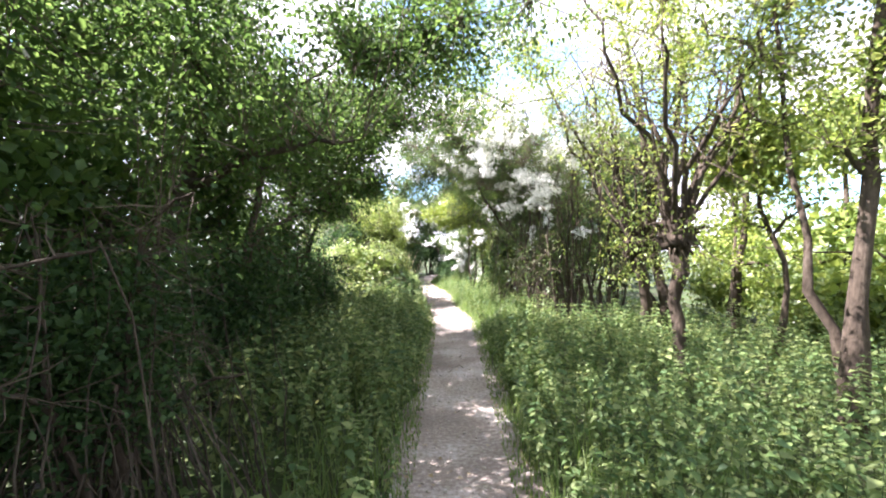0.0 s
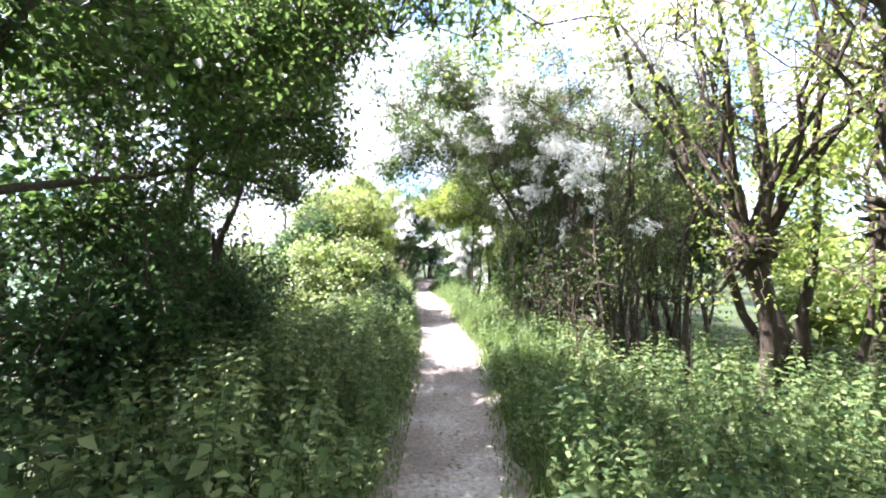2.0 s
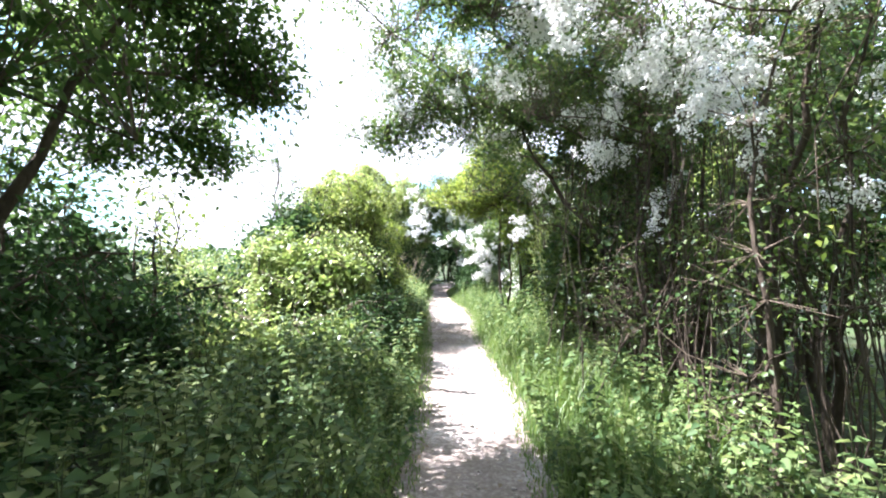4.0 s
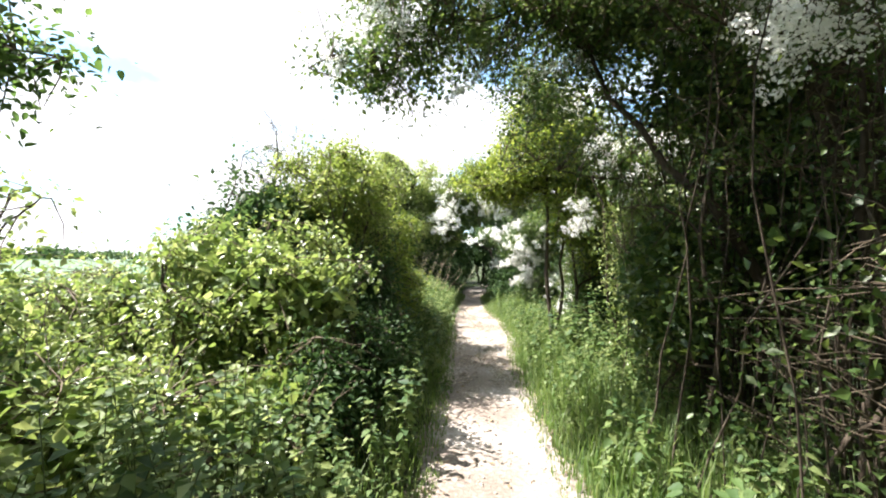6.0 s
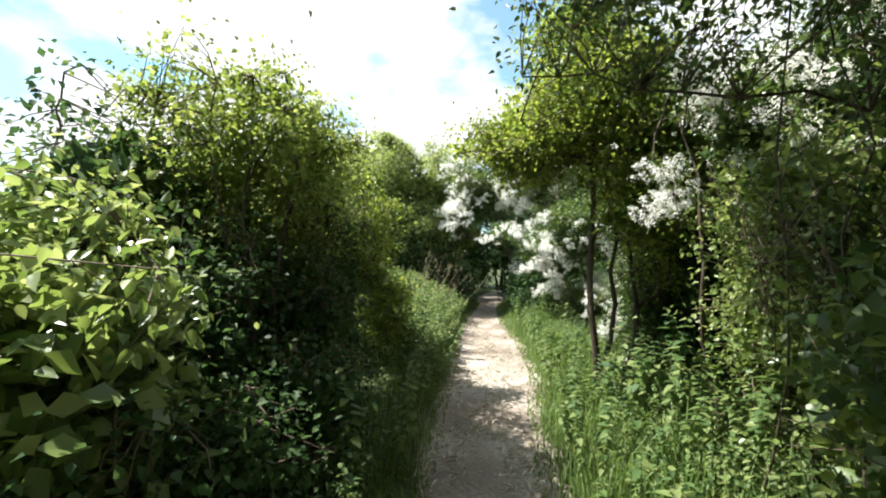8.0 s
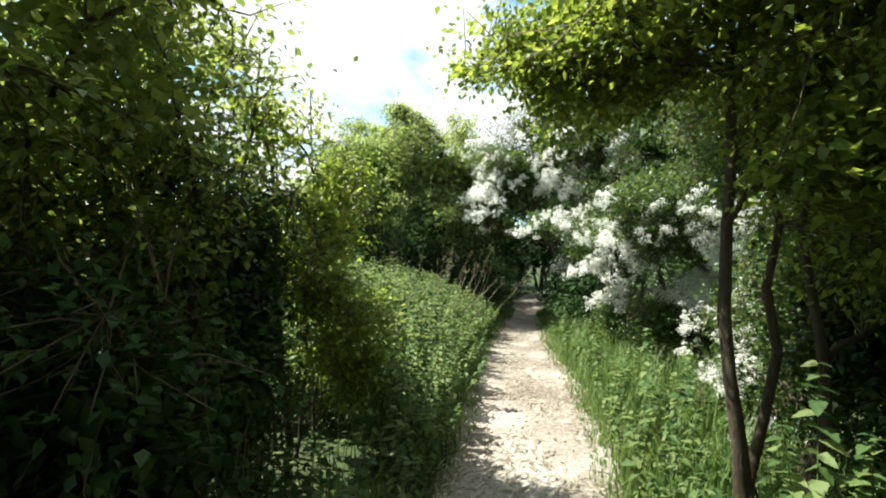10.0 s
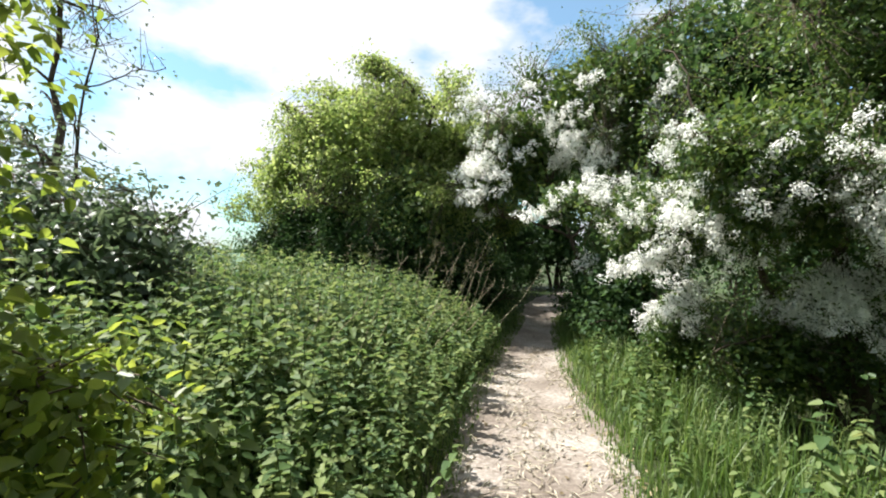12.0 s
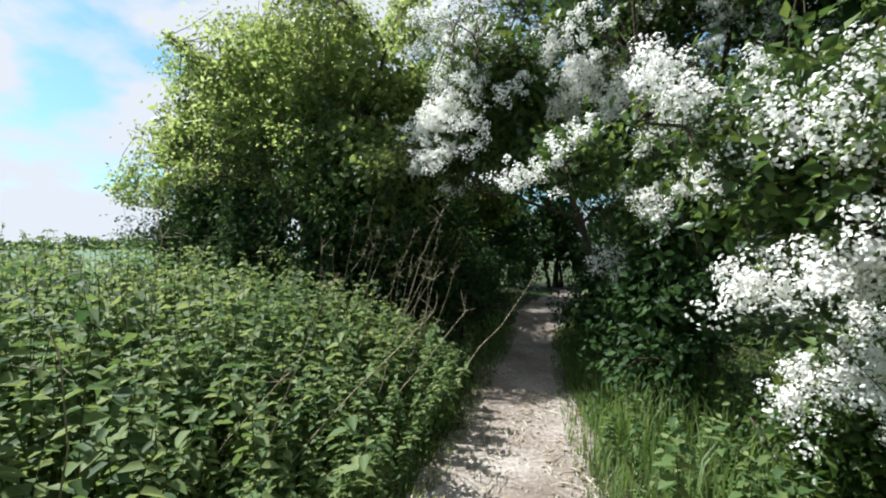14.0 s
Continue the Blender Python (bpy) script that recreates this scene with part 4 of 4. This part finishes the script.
m = (d > np.where(s[:, 1] < 9, 0.10, 0.75)) & ((s[:, 1] < 8.2) | (d < 1.5)) & ((d < 3) | (r.random(len(s)) < 0.45))
stand_of("nettle_bed", "sunlit bed of nettles under the pollards", s[m], (0.28 + 0.38 * np.clip(d[m] / 0.9, 0, 1)) * r.uniform(0.7, 1.2, m.sum()), 202, inner=d[m])
s = scatter(-8, -0.8, 15.6, 23.2, 105, r)
d = middle(s[:, 1]) - half_width(s[:, 1]) - s[:, 0]
rim = np.clip((22.9 - s[:, 1]) / 1.0, 0, 1)
m = (d > 0.10) & (s[:, 0] > -7.2 + 0.9 * np.sin(s[:, 1] * 1.3)) & (s[:, 1] > 16.0 + 0.35 * np.sin(s[:, 0] * 2.1)) & (r.random(len(s)) < (rim + 0.2) * np.where(d < 1.5, 1.0, 0.6) * np.where(d > 3.5, 0.6, 1))
hh = (0.40 + 0.76 * np.clip(d[m] / 1.3, 0, 1) ** 0.8 + 0.36 * np.clip(d[m] / 3 - 0.5, 0, 1)) * (0.55 + 0.45 * rim[m]) * r.uniform(0.78, 1.14, m.sum())
stand_of("nettle_bank", "rounded sunlit bank of nettles at the field's edge", s[m], hh, 203, inner=d[m])
s = scatter(0.2, 3.2, 12.8, 22, 34, r)
d = s[:, 0] - middle(s[:, 1]) - half_width(s[:, 1])
m = (d > np.where(s[:, 1] < 15.4, 0.5, 0.3)) & (r.random(len(s)) < np.where(s[:, 1] < 15.4, 1.0, 0.35))
stand_of("nettle_bed", "patch of nettles at the foot of the maple", s[m], (0.25 + 0.30 * np.clip(d[m] / 0.8, 0, 1)) * r.uniform(0.7, 1.2, m.sum()), 204)

gs = scatter(-3, 2.2, 0, 26, 1000, r)
dl = middle(gs[:, 1]) - half_width(gs[:, 1]) - gs[:, 0]
dr = gs[:, 0] - middle(gs[:, 1]) - half_width(gs[:, 1])
d = np.maximum(dl, dr)
wide_side = np.where((dr > 0) & (gs[:, 1] > 8.5), 0.85, 0.30)
m = (d > -0.10) & (r.random(len(gs)) < np.exp(-np.maximum(d, 0) / wide_side))
hh = (0.05 + np.where((dr[m] > 0) & (gs[m, 1] > 8.5), 0.44, 0.36) * np.clip((d[m] + 0.04) / 0.5, 0, 1)) * r.uniform(0.5, 1.3, m.sum())
tagged(mesh_ob("verge_grass", *grass_arrays(gs[m], hh, r), GRASS), "long green grass along the path's edges", "grass", kind="stuff")
fs = scatter(-30, -5.5, 2, 42, 7, r)
tagged(mesh_ob("field_grass", *grass_arrays(fs, r.uniform(0.15, 0.45, len(fs)), r, 0.05), CROP), "pale green crop in the open field", "crop", kind="stuff")

# dead stalks leaning out of the nettles
for k in range(66):
    sx, sy = (r.uniform(-4.4, -1.7), r.uniform(20.6, 22.4)) if k < 38 else (r.uniform(-5, -1.9), r.uniform(16.8, 20.4))
    h = r.uniform(1.05, 1.7)
    top = (sx + r.uniform(0.1, 1.0), sy + r.uniform(-0.5, 0.3), h) if k < 46 else (sx + r.uniform(-0.3, 1.1), sy + r.uniform(-0.9, 0.4), r.uniform(0.95, 1.3))
    st = plant("dead_stalk", sx, sy, "thin dry pale stalk leaning out of nettles", "stalk", "dead stalks")
    line = bend((sx, sy, -0.02), top, 7, 0.03, r)
    mesh_ob("stem", *tube(line, np.linspace(0.006, 0.002, 7), 4), STALK, st)
    mesh_ob("seed_head", *join([tube(bend(line[6], line[6] + r.normal(0, 0.05, 3) + (0, 0, 0.05), 3, 0.1, r), (0.002, 0.0015, 0.001), 3) for _ in range(5)]), STALK, st)
for sx, sy, h in ((-3.05, 14.3, 3.0), (-2.95, 14.35, 2.75)):
    st = plant("dead_stalk", sx, sy, "tall bare grey stalk standing above the bushes", "stalk", "tall stalks")
    mesh_ob("stem", *tube(bend((sx, sy, 0), (sx - 0.1, sy, h), 9, 0.03, r), np.linspace(0.02, 0.008, 9), 5), TWIG, st)

# far hedgerow at the end of the field
hx = r.uniform(-420, 60, 9000)
hy = 210 + 0.12 * hx + r.normal(0, 3, 9000)
hz = r.random(9000) ** 0.7 * (3.4 + 1.6 * np.sin(hx * 0.05) + 1.2 * np.sin(hx * 0.21))
tagged(mesh_ob("far_hedgerow", *leaves(np.stack([hx, hy, np.maximum(hz, 0)], 1), r.normal(0, 1, (9000, 3)), r.normal(0, 1, (9000, 3)), 1.6, 1.3), LEAF_DARK), "far dark hedgerow beyond the field", "hedgerow", kind="stuff")
hy = r.uniform(-120, 240, 7000)
hx = -240 + r.normal(0, 3, 7000)
hz = r.random(7000) ** 0.7 * (3.2 + 1.4 * np.sin(hy * 0.06) + np.sin(hy * 0.2))
tagged(mesh_ob("far_hedgerow", *leaves(np.stack([hx, hy, np.maximum(hz, 0)], 1), r.normal(0, 1, (7000, 3)), r.normal(0, 1, (7000, 3)), 1.6, 1.3), LEAF_DARK), "far dark hedgerow along the field's side", "hedgerow", kind="stuff")

# low leaves, dry leaves and pebbles on the ground
cs = np.concatenate([scatter(0.7, 6, -1, 30, 110, r), scatter(-5, -1.2, 21.5, 32, 110, r), scatter(-4, -0.8, -1, 16, 90, r)])
d = np.abs(cs[:, 0] - middle(cs[:, 1])) - half_width(cs[:, 1])
cs = cs[d > 0.12]
cz = np.abs(r.normal(0, 0.13, len(cs))) + 0.03
L = r.uniform(0.05, 0.12, len(cs))
tagged(mesh_ob("ground_ivy", *leaves(np.column_stack([cs, cz]), np.column_stack([r.normal(0, 1, (len(cs), 2)), r.normal(-0.2, 0.3, len(cs))]), np.column_stack([r.normal(0, 0.4, (len(cs), 2)), np.ones(len(cs))]), L, L * 0.75), NETTLE), "low ivy and seedlings on the wood floor", "ivy", kind="stuff")
ls = scatter(-2.6, 1.2, 0, 28, 560, r)
d = np.abs(ls[:, 0] - middle(ls[:, 1])) / half_width(ls[:, 1])
ls = ls[(d < 1.25) & (r.random(len(ls)) < 0.03 + 0.6 * np.clip(d - 0.6, 0, 1) ** 1.2)]
L = r.uniform(0.02, 0.06, len(ls))
tagged(mesh_ob("leaf_litter", *leaves(np.column_stack([ls, r.uniform(0.008, 0.022, len(ls))]), np.column_stack([r.normal(0, 1, (len(ls), 2)), r.normal(0.0, 0.12, len(ls))]), np.column_stack([r.normal(0, 0.25, (len(ls), 2)), np.ones(len(ls))]), L, L * r.uniform(0.25, 0.7, len(ls))), LITTER), "dry leaves and straw strewn on the path", "leaf litter", kind="stuff")

ss = scatter(-2.2, 1.0, 13.6, 22.6, 420, r)
d = np.abs(ss[:, 0] - middle(ss[:, 1])) / half_width(ss[:, 1])
ss = ss[(d < 1.1) & (lump(np.column_stack([ss[:, 0] * 3.0, ss[:, 1], ss[:, 0] * 0]), 78, 0.6) > -0.25)]
L = r.uniform(0.04, 0.16, len(ss))
tagged(mesh_ob("straw", *leaves(np.column_stack([ss, r.uniform(0.012, 0.026, len(ss))]), np.column_stack([r.normal(-0.1, 0.45, len(ss)), r.normal(0, 1, len(ss)), r.normal(0.0, 0.05, len(ss))]), np.column_stack([r.normal(0, 0.25, (len(ss), 2)), np.ones(len(ss))]), L, L * r.uniform(0.04, 0.11, len(ss))), STRAW), "pale dry straw trodden into the path", "straw", kind="stuff")

# single nettles at the edges of the path
protos = []
for k in range(8):
    st, fo = nettle_arrays(np.random.default_rng(100 + k), 0.55 + 0.075 * k, True, True)
    root = plant("nettle", 0, 0, "single leafy green nettle at the path's edge", "nettle", "nettles at the path's edge")
    mesh_ob("stem", *st, STEM, root)
    mesh_ob("foliage", *fo, NETTLE, root, "toothed green leaves in crossed pairs")
    protos.append(root)
spots_ = []
for k in range(280):
    y = r.uniform(0.8, 22) if k < 235 else r.uniform(13.2, 15.6)
    left = r.random() < 0.5 and k < 235
    off = half_width(y) + (r.uniform(0.06, 0.35) if left else r.uniform(0.10, 0.55) if k < 235 else r.uniform(0.6, 1.7))
    spots_.append((float(middle(y) + (-off if left else off)), float(y)))
for k, (x, y) in enumerate(spots_):
    g = r.uniform(0.45, 0.85) if k < 235 else r.uniform(0.7, 1.1)
    m = Matrix.LocRotScale((x, y, 0.0), Euler((0, 0, r.uniform(0, 6.28))), None)
    if k < 8:
        ob = protos[k]
        ob.matrix_basis = m
    else:
        ob = copy_thing(protos[k % 8], m)
    ob.scale = (g + 0.15, g + 0.15, g)

ps = scatter(-2.2, 1.0, 0, 26, 90, r)
d = np.abs(ps[:, 0] - middle(ps[:, 1])) / half_width(ps[:, 1])
ps = ps[d < 1.05]
bm = bmesh.new()
bmesh.ops.create_icosphere(bm, subdivisions=1, radius=1.0)
pv, pt = np.array([w.co for w in bm.verts]), np.array([[w.index for w in f.verts] for f in bm.faces])
bm.free()
ps = ps[:1500]
g = r.uniform(0.004, 0.016, (len(ps), 1, 3)) * np.array([1.3, 1.3, 0.7])
pv = pv[None] * g + np.column_stack([ps, np.full(len(ps), 0.004)])[:, None]
tagged(mesh_ob("pebbles", pv.reshape(-1, 3), (pt[None] + (np.arange(len(ps)) * 12)[:, None, None]).reshape(-1, 3), PEBBLE, smooth=True), "small pale stones pressed into the path", "pebbles", kind="stuff")
